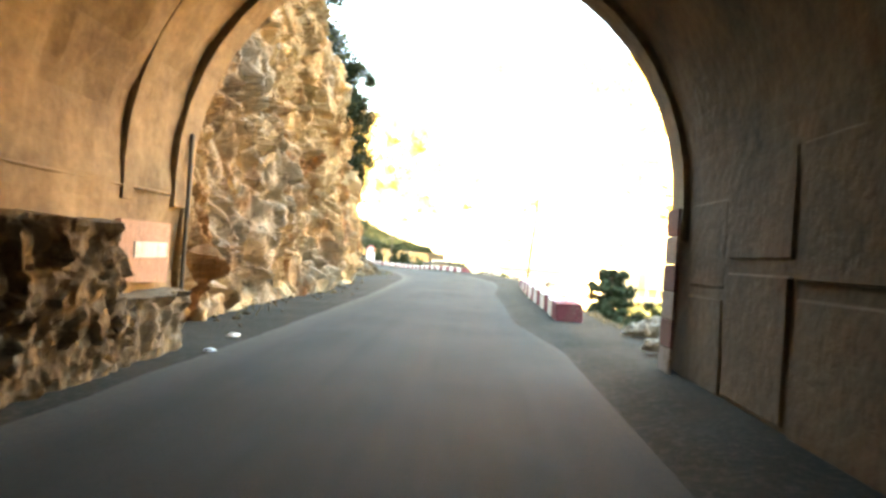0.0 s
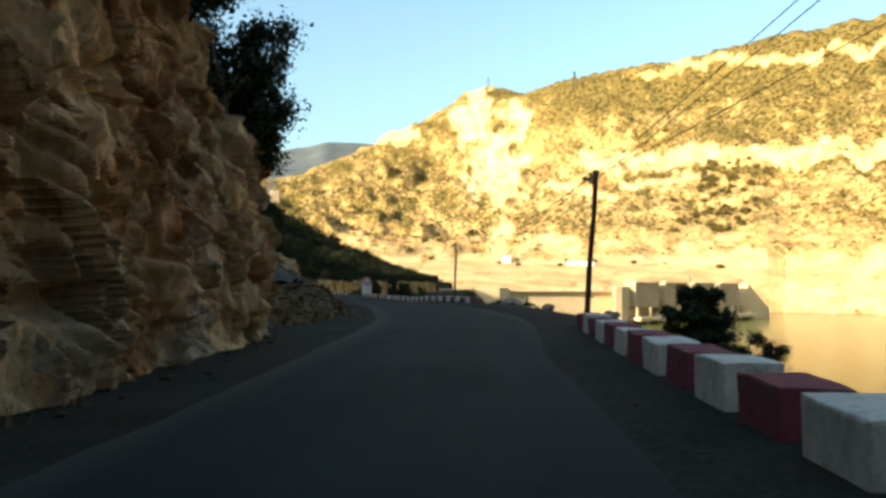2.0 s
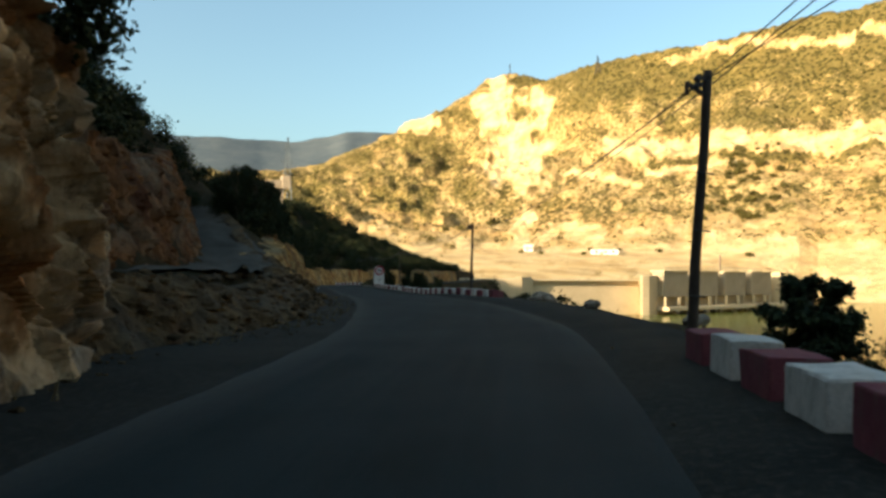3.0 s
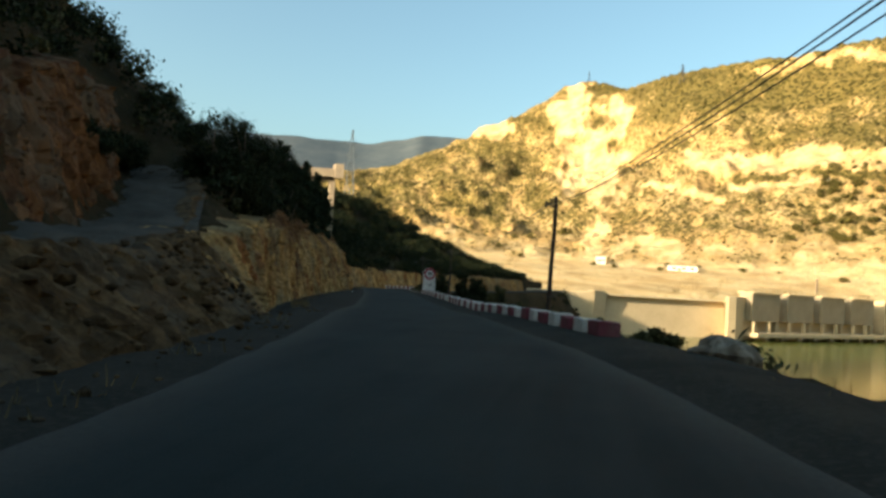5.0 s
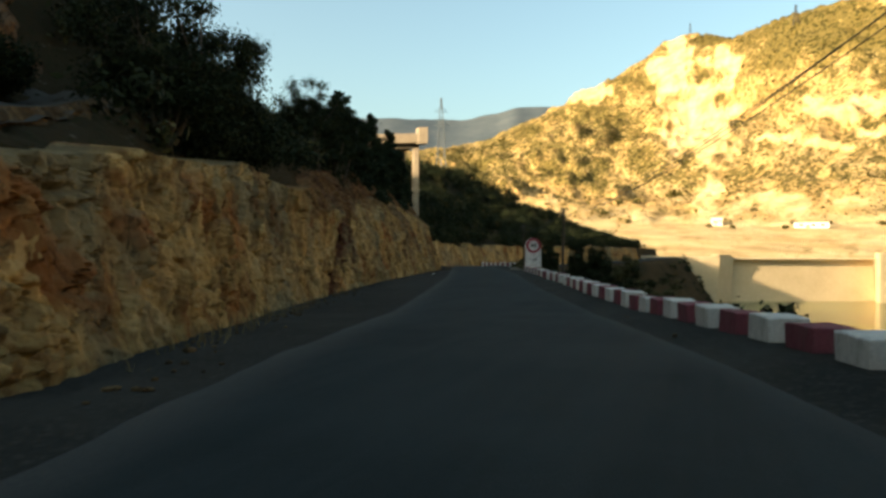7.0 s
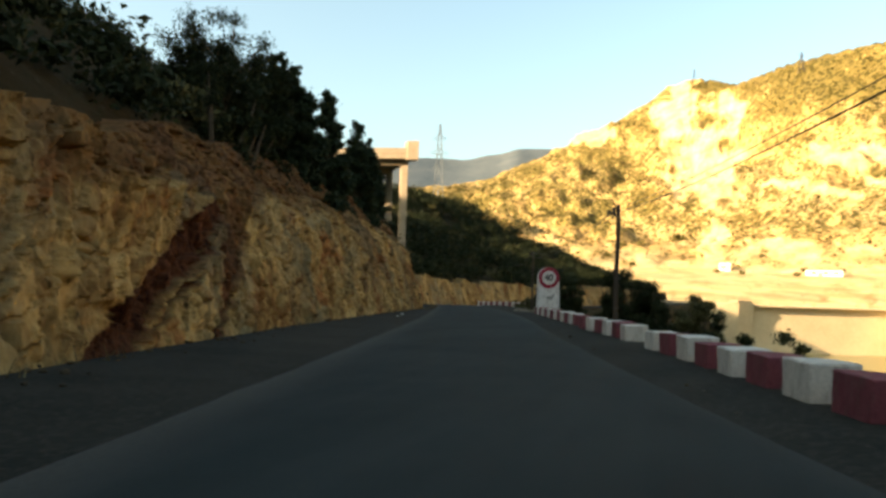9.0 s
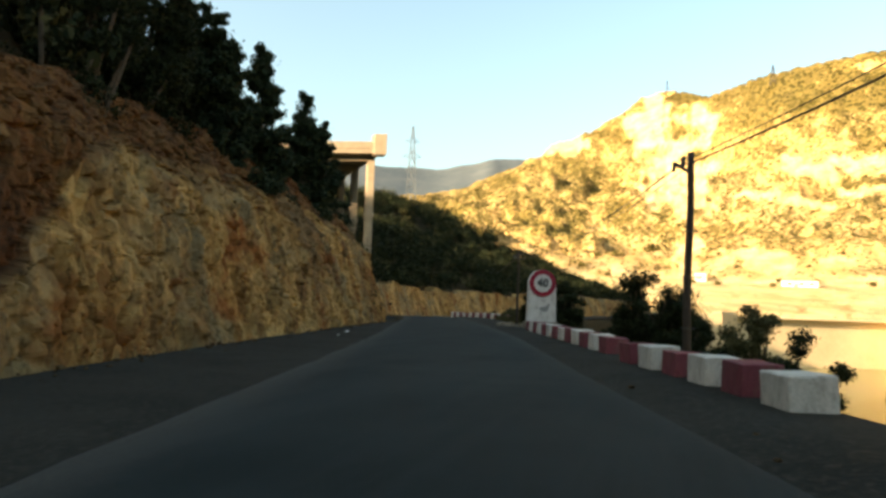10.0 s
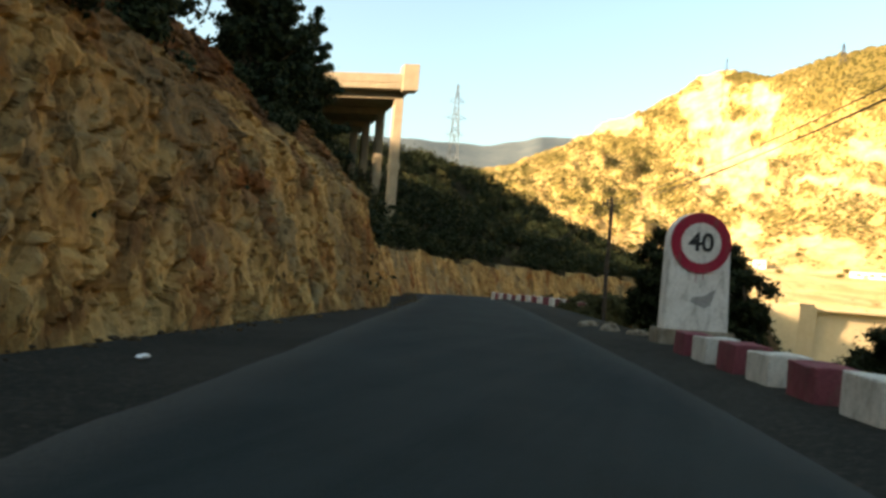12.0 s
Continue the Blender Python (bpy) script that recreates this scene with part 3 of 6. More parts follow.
def far_height(az, r):
    """az in degrees from straight ahead, to the right; r metres from the middle of the walk."""
    R, sh = RIDGE_R(az), SHORE_R(az)
    zr = np.tan(np.radians(SKY_EL(az))) * R + 0.9
    k1, z1 = sh + 26, np.interp(az, [0, 14, 20], [-5.0, -5.0, -3.0])
    k2, z2 = np.maximum(500, sh + 70), 17.0
    k3 = 730 + 0 * r
    z3 = np.interp(az, [-10, 0, 7, 20, 60], [60, 56, 95, 130, 130])
    t4 = np.clip((r - k3) / (R - k3), 0, 1)
    z = np.where(r < sh, WATER_Z - 4 * np.clip((sh - r) / 30, 0, 1),
                 np.where(r < k1, WATER_Z + (z1 - WATER_Z) * (r - sh) / 26,
                          np.where(r < k2, z1 + (z2 - z1) * (r - k1) / (k2 - k1),
                                   np.where(r < k3, z2 + (z3 - z2) * (r - k2) / (k3 - k2), z3 + (zr - z3) * (0.75 * t4 + 0.25 * t4 ** 2)))))
    z = np.where(r > R, zr - (r - R) * 0.55, z)
    x, y = r * np.sin(np.radians(az)), r * np.cos(np.radians(az))
    rise = smooth(k2 - 80, k3, r)
    hold = 1 - 0.93 * smooth(0.84, 0.99, r / R) * (r <= R * 1.02)
    gul = fbm(x / 170, y / 170, None, 5, 31)
    z = z + rise * hold * (30 * gul - 16 * np.abs(fbm(x / 90, y / 90, None, 3, 37))) * np.clip((r - 420) / 500, 0.1, 1)
    z = z + rise * (3.0 * fbm(x / 14, y / 14, None, 3, 41) - 9 * hold * np.abs(fbm(x / 46, y / 46, None, 3, 47)))
    # ribs of the crags
    crag = smooth(-4.2, -2.0, az) * (1 - smooth(2.6, 4.4, az)) * smooth(760, 900, r) + smooth(-9, -7.6, az) * (1 - smooth(-6.2, -5, az)) * smooth(1150, 1250, r)
    z = z - 9 * crag * hold * np.abs(fbm(az * 0.8 + r / 60, r / 40, None, 4, 43))
    return z


azs = np.concatenate([np.arange(-50, -24, 0.5), np.arange(-24, 32, 0.09), np.arange(32, 112.1, 0.6)])
rr = np.concatenate([np.linspace(248, 520, 60), np.geomspace(524, 1420, 230), np.geomspace(1440, 2300, 12)])
naz = len(azs)
ga, gr = np.meshgrid(azs, rr)
gz = far_height(ga, gr)
fx = AX0 + gr * np.sin(np.radians(ga))
fy = AY0 + gr * np.cos(np.radians(ga))
i = (np.arange(len(rr) - 1)[:, None] * naz + np.arange(naz - 1)[None, :]).ravel()
mountain = mesh_object("mountain", np.stack([fx.ravel(), fy.ravel(), gz.ravel()], 1).tolist(), np.stack([i, i + 1, i + 1 + naz, i + naz], 1).tolist(), M_MOUNTAIN, None, True)
tagged(mountain, "sunlit limestone mountain with olive scrub and bare cliffs", "mountain", kind="structure")
el = np.degrees(np.arctan2(gz - 0.9, gr))


def band(a0, a1, e0, e1, soft=0.35, slope=0.0):
    wob = 0.5 * fbm(ga * 0.5, el * 0.0 + 3, None, 3, 51) + 0.3 * fbm(ga * 1.7, el * 1.7, None, 3, 53)
    e = el - slope * (ga - a0) + wob
    return smooth(a0 - soft, a0 + soft, ga) * (1 - smooth(a1 - soft, a1 + soft, ga)) * smooth(e0 - soft * 0.6, e0, e) * (1 - smooth(e1, e1 + soft * 0.6, e))


def blot(a, e, ra, re, tilt=0.0, hard=0.25):
    """A patch with a ragged edge round azimuth a and elevation e."""
    w1 = 0.45 * fbm(ga * 0.9, el * 0.9, None, 4, 54)
    x, y = ga - a - tilt * (el - e), el - e
    return 1 - smooth(1 - hard, 1 + hard, np.sqrt((x / ra) ** 2 + (y / re) ** 2) + w1)


bare = 0.40 + 0.10 * smooth(1.5, 4.5, ga) * smooth(4.5, 6, el) * (1 - smooth(9, 12, el))
bare -= 0.12 * (1 - smooth(-4, -2, ga)) * smooth(4, 6, el)
bare -= 0.40 * smooth(2.5, 6, ga) * smooth(12.0, 14.0, el - 0.10 * (ga - 7)) + 0.16 * smooth(10, 13, ga) * smooth(10.4, 11.2, el)
bare += 0.30 * (1 - smooth(3.5, 5.0, el)) + 0.35 * (1 - smooth(1.6, 2.8, el))
patches = [blot(0.6, 9.6, 2.5, 3.6, 0.05), blot(-1.6, 13.0, 1.3, 1.2), blot(2.6, 12.2, 0.9, 2.2), blot(-0.6, 14.7, 1.0, 0.8), blot(1.4, 4.0, 1.3, 2.6, 0.25), blot(-7.2, 11.7, 1.3, 0.8, 0.0, 0.15),
           blot(17.0, 1.5, 6.0, 1.5), blot(6, 3.4, 4.5, 0.9), 0.95 * band(7.4, 60, 9.0, 10.4, 0.25, -0.01), band(4.3, 10.6, 7.0, 7.6, 0.2), band(10.6, 17.5, 7.8, 8.4, 0.2), 0.85 * band(12, 44, 15.9, 16.4, 0.4, 0.02),
           0.9 * band(-14, -8, 1.2, 2.0, 0.4)]
for q in patches:
    bare = np.maximum(bare, q)
# the last band paints the shadow under the bench as dark scrub cover
bare -= 0.6 * blot(0.9, 12.5, 1.0, 0.55) + 0.45 * blot(-0.3, 11.2, 0.7, 0.35) + 0.5 * blot(1.0, 15.0, 1.3, 0.35) + 0.5 * band(11, 60, 8.35, 8.75, 0.2)
bare += 0.20 * fbm(ga * 0.8, el * 1.1, None, 4, 57) + 0.10 * fbm(ga * 2.6, el * 3.0, None, 3, 58)
at = mountain.data.attributes.new("bare", "FLOAT", "POINT")
at.data.foreach_set("value", np.clip(bare, 0, 1).ravel().tolist())

# far range, its haze painted in as blue, and the land behind the camera
def ring(name, a0, a1, n, r0, r1, elev, mat, label, seed):
    az = np.linspace(a0, a1, n)
    v, f = [], []
    for j, a in enumerate(az):
        e = elev(a) + 0.16 * float(fbm(np.array([a * 0.35]), np.array([seed * 1.0]), None, 4, seed)[0])
        top = math.tan(math.radians(e)) * r1
        for q in range(5):
            t = q / 4
            r = r0 + (r1 - r0) * t
            v.append((AX0 + r * math.sin(math.radians(a)), AY0 + r * math.cos(math.radians(a)), -30 + (top + 30) * t ** 1.2 + (0.03 * top * noise.noise(Vector((a * 0.5, t * 3, seed))) if 0 < q < 4 else 0)))
        if j:
            for q in range(4):
                b_ = j * 5 + q
                f.append((b_ - 5, b_, b_ + 1, b_ - 4))
    return tagged(mesh_object(name, v, f, mat, None, True), label, "mountain", kind="structure")


ring("backdrop", -62, 0, 160, 1700, 3600, along([(-62, 9.6), (-30, 9.9), (-23.6, 10.15), (-16.6, 10.1), (-13, 10.7), (-8.6, 10.95), (0, 9)]), M_FAR, "distant wooded mountain range with haze put into its bluish colour", 61)
ring("backdrop", 100, 310, 120, 500, 1500, along([(100, 10), (180, 14), (310, 10)]), M_MOUNTAIN, "scrubby hills behind the tunnel", 67)


# ---------------------------------------------------------------- rock faces
def rock_strip(name, path_xy, z0, z1, step, amp, cell, lean, mat, label, seed, parent=None, inward=None, top_wobble=0.4, rust=None, tilt=0.35, back=(1.6, 0.12), roll=0.0, grit=1.0, gap=1.0):
    """A rough rock face that follows path_xy (n x 2), from z0 to z1 (arrays), with its normal to the right of the path."""
    up_ = math.sqrt(1 - tilt * tilt)
    p = np.array(path_xy)
    d = np.r_[0, np.cumsum(np.linalg.norm(np.diff(p, axis=0), axis=1))]
    n = int(d[-1] / step) + 1
    q = np.linspace(0, d[-1], n)
    px, py = np.interp(q, d, p[:, 0]), np.interp(q, d, p[:, 1])
    a, b = np.interp(q, d, z0), np.interp(q, d, z1)
    b = b + top_wobble * fbm(q * 0.35, q * 0, None, 3, seed + 9)
    tx, ty = np.gradient(px), np.gradient(py)
    ln = np.hypot(tx, ty)
    nx, ny = ty / ln, -tx / ln
    h = int(max(b - a) / step) + 2
    t = np.linspace(0, 1, h)[:, None]
    Z = a[None, :] + (b - a)[None, :] * t
    le = lean(q)[None, :] if callable(lean) else lean
    off = -(Z - a[None, :]) * le - roll * np.maximum(Z - a[None, :] - 0.3 - ROLL_FROM, 0)
    X, Y = px[None, :] + nx[None, :] * off, py[None, :] + ny[None, :] * off
    wx, wy, wz = X + 0.13 * fbm(X * 0.9, Y * 0.9, Z * 0.9, 3, seed + 60), Y + 0.13 * fbm(Y * 0.9, Z * 0.9, X * 0.9, 3, seed + 61), Z + 0.13 * fbm(Z * 0.9, X * 0.9, Y * 0.9, 3, seed + 62)
    along_, across = (wy * tilt + wz * up_) / 2.9, wy * up_ - wz * tilt
    wy, wz = across, along_
    v1, e1 = blocks(wx / cell, wy / cell, wz / cell, seed)
    c2, c3 = cell * 0.42, cell * 0.19
    v2, e2 = blocks(wx / c2, wy / c2, wz / c2, seed + 20)
    v3, e3 = blocks(wx / c3, wy / c3, wz / c3, seed + 50)
    j1, j2, j3 = smooth(0, 0.11, e1), smooth(0, 0.22, e2), smooth(0, 0.4, e3)
    # broken blocks that meet in open joints
    dsp = amp * (v1 * j1 - 0.5 * gap * (1 - j1)) + amp * grit * (0.95 * v2 * j2 - 0.34 * gap * (1 - j2)) + amp * grit * (0.5 * v3 * j3 - 0.14 * gap * (1 - j3))
    dsp = dsp + amp * 0.9 * fbm(X / (cell * 2.5), Y / (cell * 2.5), Z / (cell * 2.5), 4, seed + 40)
    seam = rust(py[None, :] + 0 * Z, Z - a[None, :], seed) if rust else np.zeros_like(Z)
    dsp = dsp - 0.28 * seam * (seam > 0.66)
    dsp = dsp * (0.35 + 0.65 * smooth(0, 0.5, Z - a[None, :]))
    X, Y = X + nx[None, :] * dsp, Y + ny[None, :] * dsp
    # back edge so that the face joins the slope above it
    X = np.vstack([X, X[-1] - nx * back[0]])
    Y = np.vstack([Y, Y[-1] - ny * back[0]])
    Z = np.vstack([Z, Z[-1] + back[1]])
    rows = h + 1
    i = (np.arange(rows - 1)[:, None] * n + np.arange(n - 1)[None, :]).ravel()
    f = np.stack([i, i + 1, i + 1 + n, i + n], 1)
    ob = mesh_object(name, np.stack([X.ravel(), Y.ravel(), Z.ravel()], 1).tolist(), f.tolist(), mat, parent, False)
    at = ob.data.attributes.new("rust", "FLOAT", "POINT")
    at.data.foreach_set("value", np.vstack([seam, seam[-1:]]).ravel().tolist())
    return tagged(ob, label, "rock face", kind="structure")


def foot_path(y0, y1, extra=0.0, step=0.5):
    ks = [k for k in range(len(CL)) if y0 <= CY[k] <= y1]
    p = [CL[k] + LEFT[k] * (foot_u(CY[k]) + extra) for k in ks]
    return np.array(p), np.array([CY[k] for k in ks])


def cutting_rust_shade(y, h, seed):
    """Folded dark red seams, a painted grey shadow band further on, and the reddish soil along the top of the cutting.
    """
    n = fbm(y * 0.9, h * 0.9, None, 4, seed + 70)
    d1 = np.abs(h - (1.75 + 0.50 * (y - 83)) + 0.13 * n) / 0.58
    first = (1 - smooth(0.8, 1.1, d1)) * (1 - smooth(87.2, 88.2, y))
    thin = 1 - smooth(0.05, 0.10, np.abs(h - (0.75 + 0.55 * (y - 82.5)) + 0.10 * n))
    thin = thin * smooth(79, 80, y) * (1 - smooth(86, 86.6, y))
    d2 = np.abs(y - (84.6 + 1.15 * h) + 0.35 * n) / (0.55 + 0.24 * h)
    second = (1 - smooth(0.75, 1.1, d2)) * (0.98 - 0.05 * h)
    # slanting shadow band, painted into the rock colour at half strength
    d3 = np.abs(h - (0.3 + 0.62 * (y - 103)) + 0.16 * n)
    third = 0.5 * (1 - smooth(0.16, 0.34, d3)) * (1 - smooth(3.2, 4.2, h))
    edge = np.interp(y, [76, 83, 88, 94, 100, 107, 125], [3.3, 3.6, 4.1, 4.7, 5.25, 5.7, 5.0])
    soil = 0.75 * smooth(edge - 0.2, edge + 0.3, h + 0.35 * n) * smooth(74, 82, y) * (1 - smooth(118, 126, y))
    blotch = 0.4 * smooth(0.25, 0.6, fbm(y * 0.28, h * 0.35, None, 4, seed + 77)) * smooth(76, 84, y)
    out = first
    for q in (thin, second, third, soil, blotch):
        out = np.maximum(out, q)
    return np.clip(out, 0, 1)


# tall cliff outside the portal, its corner turning away from the road
p1, s1 = foot_path(7.2, 26.6)
corner = np.array([(-4.9, 28.2), (-6.6, 29.6), (-9.5, 30.4), (-13.5, 30.8)])
p1c = np.vstack([p1, corner])
z1b = np.r_[np.full(len(p1), -0.3), np.full(4, -0.2)]
z1t = np.r_[np.interp(s1, [8, 14, 18.8, 22, 25, 26.6], [9.4, 8.0, 6.3, 5.1, 4.0, 3.3]), 3.0, 3.0, 3.6, 5.0]
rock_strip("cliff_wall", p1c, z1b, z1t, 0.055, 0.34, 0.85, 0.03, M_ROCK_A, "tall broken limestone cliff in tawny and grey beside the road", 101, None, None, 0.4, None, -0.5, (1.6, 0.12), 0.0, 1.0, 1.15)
# stony bank under the side track, running on into the long ochre cutting
p2, s2 = foot_path(29.0, 57.0)
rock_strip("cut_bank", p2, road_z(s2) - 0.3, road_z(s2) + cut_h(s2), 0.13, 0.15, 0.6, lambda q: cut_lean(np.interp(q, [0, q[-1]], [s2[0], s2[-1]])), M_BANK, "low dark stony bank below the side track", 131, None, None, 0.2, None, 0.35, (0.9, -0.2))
p3, s3 = foot_path(55.5, 129)
rock_strip("cut_face", p3, road_z(s3) - 0.3, road_z(s3) + cut_h(s3), 0.075, 0.2, 0.8, lambda q: cut_lean(np.interp(q, [0, q[-1]], [s3[0], s3[-1]])), M_ROCK_B, "long ochre rock cutting with upright cracks and rusty seams", 151, None, None, 0.18, cutting_rust_shade, 0.5, (1.6, 0.12), ROLL, 0.85, 1.5)
p4, s4 = foot_path(128, 250)
rock_strip("bend_bank", p4, road_z(s4) - 0.3, road_z(s4) + cut_h(s4), 0.3, 0.2, 1.2, 0.35, M_ROCK_B, "low golden earth bank round the road bend", 171)
# the side track itself
ks = [k for k in range(len(CL)) if 38 <= CY[k] <= 74]
tv, tf = [], []
for j, k in enumerate(ks):
    for i_ in range(17):
        s_ = CY[k]
        p = CL[k] + LEFT[k] * (foot_u(s_) + track_out(s_) - 0.25 + (track_in(s_) - track_out(s_) + 0.4) * i_ / 16)
        tv.append((p[0], p[1], float(hill_height(np.array([p[0]]), np.array([p[1]]))[0]) + 0.08))
    if j:
        for i_ in range(16):
            q = j * 17 + i_
            tf.append((q - 17, q - 16, q + 1, q))
tagged(mesh_object("side_track", tv, tf, M_TRACK, None, True), "pale grey dirt track climbing above the road", "track", kind="structure")
# ochre bank that holds up the climbing track
k_ = [k for k in range(len(CL)) if 54 <= CY[k] <= 73]
s6 = np.array([CY[k] for k in k_])
h6 = np.maximum(track_z(s6) - road_z(s6) - cut_h(s6), 0.05)
p6 = np.array([CL[k] + LEFT[k] * (foot_u(CY[k]) + track_out(CY[k]) - 0.2 - 0.9 * h) for k, h in zip(k_, h6)])
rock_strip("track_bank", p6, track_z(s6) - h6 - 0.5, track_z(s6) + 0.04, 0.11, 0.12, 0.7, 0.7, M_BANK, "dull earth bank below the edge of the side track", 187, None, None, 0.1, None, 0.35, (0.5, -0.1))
# reddish rock face behind the side track
k_ = [k for k in range(len(CL)) if 32 <= CY[k] <= 75]
p5 = np.array([CL[k] + LEFT[k] * (foot_u(CY[k]) + track_in(CY[k])) for k in k_])
s5 = np.array([CY[k] for k in k_])
z5 = track_z(s5)
rock_strip("upper_face", p5, z5 - 0.3, z5 + np.interp(s5, [32, 36, 50, 64, 75], [2.0, 3.4, 4.2, 4.6, 3.6]), 0.16, 0.3, 1.1, 0.3, M_RUSTROCK, "reddish rock face behind the climbing side track", 191)

# ---------------------------------------------------------------- tunnel
TX, TR, TS, TY = -0.575, 2.866, 1.76, 7.05      # centre, radius, springing height, portal


def arch(r, n=20, low=-0.35):
    """Outline of the bore, from the left foot over the crown to the right foot."""
    pts = [(TX - r, low), (TX - r, 0.5), (TX - r, 1.35)]
    pts += [(TX - r * math.cos(a), TS + r * math.sin(a)) for a in np.linspace(0, math.pi, n)]
    return pts + [(TX + r, 1.35), (TX + r, 0.5), (TX + r, low)]


def bore(name, y0, y1, r, mat, label, seed, cells=0.5, amp=0.03, thick=0.0, lo=None, hi=None, parent=None):
    prof = arch(r)
    if lo is not None:
        prof = prof[lo:hi]
    d = [0]
    for a, b in zip(prof, prof[1:]):
        d.append(d[-1] + math.dist(a, b))
    nu = max(2, int(d[-1] / cells))
    q = np.linspace(0, d[-1], nu)
    px, pz = np.interp(q, d, [p[0] for p in prof]), np.interp(q, d, [p[1] for p in prof])
    ys = np.linspace(y0, y1, max(2, int((y1 - y0) / cells)))
    X, Y = np.meshgrid(px, ys)
    Z, _ = np.meshgrid(pz, ys)
    off = amp * fbm(X * 1.3, Y * 1.3, Z * 1.3, 4, seed)
    cx, cz = X - TX, Z - 1.2
    ln = np.hypot(cx, cz)
    X, Z = X + cx / ln * off, Z + cz / ln * off
    i = (np.arange(len(ys) - 1)[:, None] * nu + np.arange(nu - 1)[None, :]).ravel()
    f = np.stack([i, i + nu, i + nu + 1, i + 1], 1)
    ob = mesh_object(name, np.stack([X.ravel(), Y.ravel(), Z.ravel()], 1).tolist(), f.tolist(), mat, parent, False)
    return ob


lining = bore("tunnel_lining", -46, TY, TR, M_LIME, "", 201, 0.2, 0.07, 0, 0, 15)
# right half of the lining, shade painted in as a darker stone
bore("shade_toned_side", -46, TY, TR, M_SHADED_STONE, "", 203, 0.2, 0.018, 0, 14, 26, lining)["label"] = "stone side of the vault with its shade put into a darker colour"
tagged(lining, "sooty brown concrete tunnel vault lit from the portal", "tunnel", kind="structure")
# ribs and shutter ledges on the vault
def rib(y, w, depth, r0=TR):
    bm = bmesh.new()
    stop = 28 if y > 6 else 16
    outer, inner = arch(r0 + 0.06, 24)[2:stop], arch(r0 - depth, 24)[2:stop]
    cols = []
    for (a, b) in zip(outer, inner):
        cols.append([bm.verts.new((p[0], yy, p[1])) for yy in (y, y + w) for p in (a, b)])
    for c, e in zip(cols, cols[1:]):
        for j, k in ((0, 1), (1, 3), (3, 2), (2, 0)):
            bm.faces.new((c[j], c[k], e[k], e[j]))
    bm.faces.new((cols[0][0], cols[0][1], cols[0][3], cols[0][2]))
    bm.faces.new((cols[-1][0], cols[-1][1], cols[-1][3], cols[-1][2]))
    return bm


for y, w, dp in ((1.1, 0.16, 0.07), (3.5, 0.5, 0.05), (5.6, 0.22, 0.08), (6.75, 0.47, 0.11), (-1.4, 0.3, 0.06), (-4, 0.4, 0.09), (-9, 0.4, 0.09)):
    part("rib", rib(y, w, dp * 0.6), M_LIME, lining, "pale concrete rib of the vault")
for z, sgn in ((1.48, -1),):
    bm = bmesh.new()
    xx = TX + sgn * (TR - 0.02 if z < 2.2 else TR * math.cos(math.asin((z - TS) / TR)) - 0.02)
    add_box(bm, (0.05, 14, 0.03), (xx, -0.2, z), None, 0.012)
    part("ledge", bm, M_LIME, lining)

# rubble rock below the vault on the left
rock_strip("rubble_wall", np.array([(TX - TR + 0.32, -44), (TX - TR + 0.36, -10), (TX - TR + 0.36, 5.2)]), np.full(3, -0.4), np.array([1.2, 1.2, 1.15]), 0.06, 0.11, 0.34, 0.02, M_LINING,
           "dark rubble rock wall below the tunnel vault", 211, None, None, 0.12)
rock_strip("rubble_wall", np.array([(TX - TR + 0.28, 5.1), (TX - TR + 0.26, 6.95)]), np.full(2, -0.4), np.array([0.55, 0.5]), 0.06, 0.1, 0.34, 0.02, M_LINING,
           "dark rubble rock wall below the tunnel vault", 223, None, None, 0.12)

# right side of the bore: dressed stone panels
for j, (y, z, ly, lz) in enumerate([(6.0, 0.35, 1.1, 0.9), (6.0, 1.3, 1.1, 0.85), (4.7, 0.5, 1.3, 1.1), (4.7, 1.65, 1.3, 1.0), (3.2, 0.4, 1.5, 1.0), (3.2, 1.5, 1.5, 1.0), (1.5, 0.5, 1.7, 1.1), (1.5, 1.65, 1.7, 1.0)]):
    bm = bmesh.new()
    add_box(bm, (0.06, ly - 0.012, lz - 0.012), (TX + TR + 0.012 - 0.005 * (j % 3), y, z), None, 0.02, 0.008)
    part("panel", bm, M_SHADED_STONE, lining, "dressed stone panel in the shade-darkened colour")

M_JAMB = paint_material("grimy_jamb_whitewash", (0.26, 0.19, 0.15), (0.38, 0.29, 0.24), (0.16, 0.11, 0.07), 0.55)
M_JAMB_RED = paint_material("worn_jamb_red", (0.17, 0.075, 0.06), (0.25, 0.12, 0.10), (0.16, 0.11, 0.07), 0.55)


# painted jambs: faded red and white
def jamb_band(z0, z1, mat, side):
    bm = bmesh.new()
    x = TX + side * (TR - 0.135)
    add_box(bm, (0.03, 0.46, z1 - z0), (x, TY - 0.22, (z0 + z1) / 2), None, 0.008)
    return part("painted_band", bm, mat, lining)


for j, z in enumerate(np.arange(-0.1, 1.7, 0.3)):
    jamb_band(z, z + 0.295, M_JAMB_RED if j % 2 else M_JAMB, 1)
bm = bmesh.new()
w = [(5.3, 0.80), (5.5, 0.55), (6.6, 0.51), (6.6, 1.15), (5.5, 1.15), (5.3, 0.98)]
vs = [bm.verts.new((TX - TR + 0.05, y, z)) for y, z in w]
fc = bm.faces.new(vs)
ext = bmesh.ops.extrude_face_region(bm, geom=[fc])
bmesh.ops.translate(bm, verts=[v for v in ext["geom"] if isinstance(v, bmesh.types.BMVert)], vec=(0.06, 0, 0))
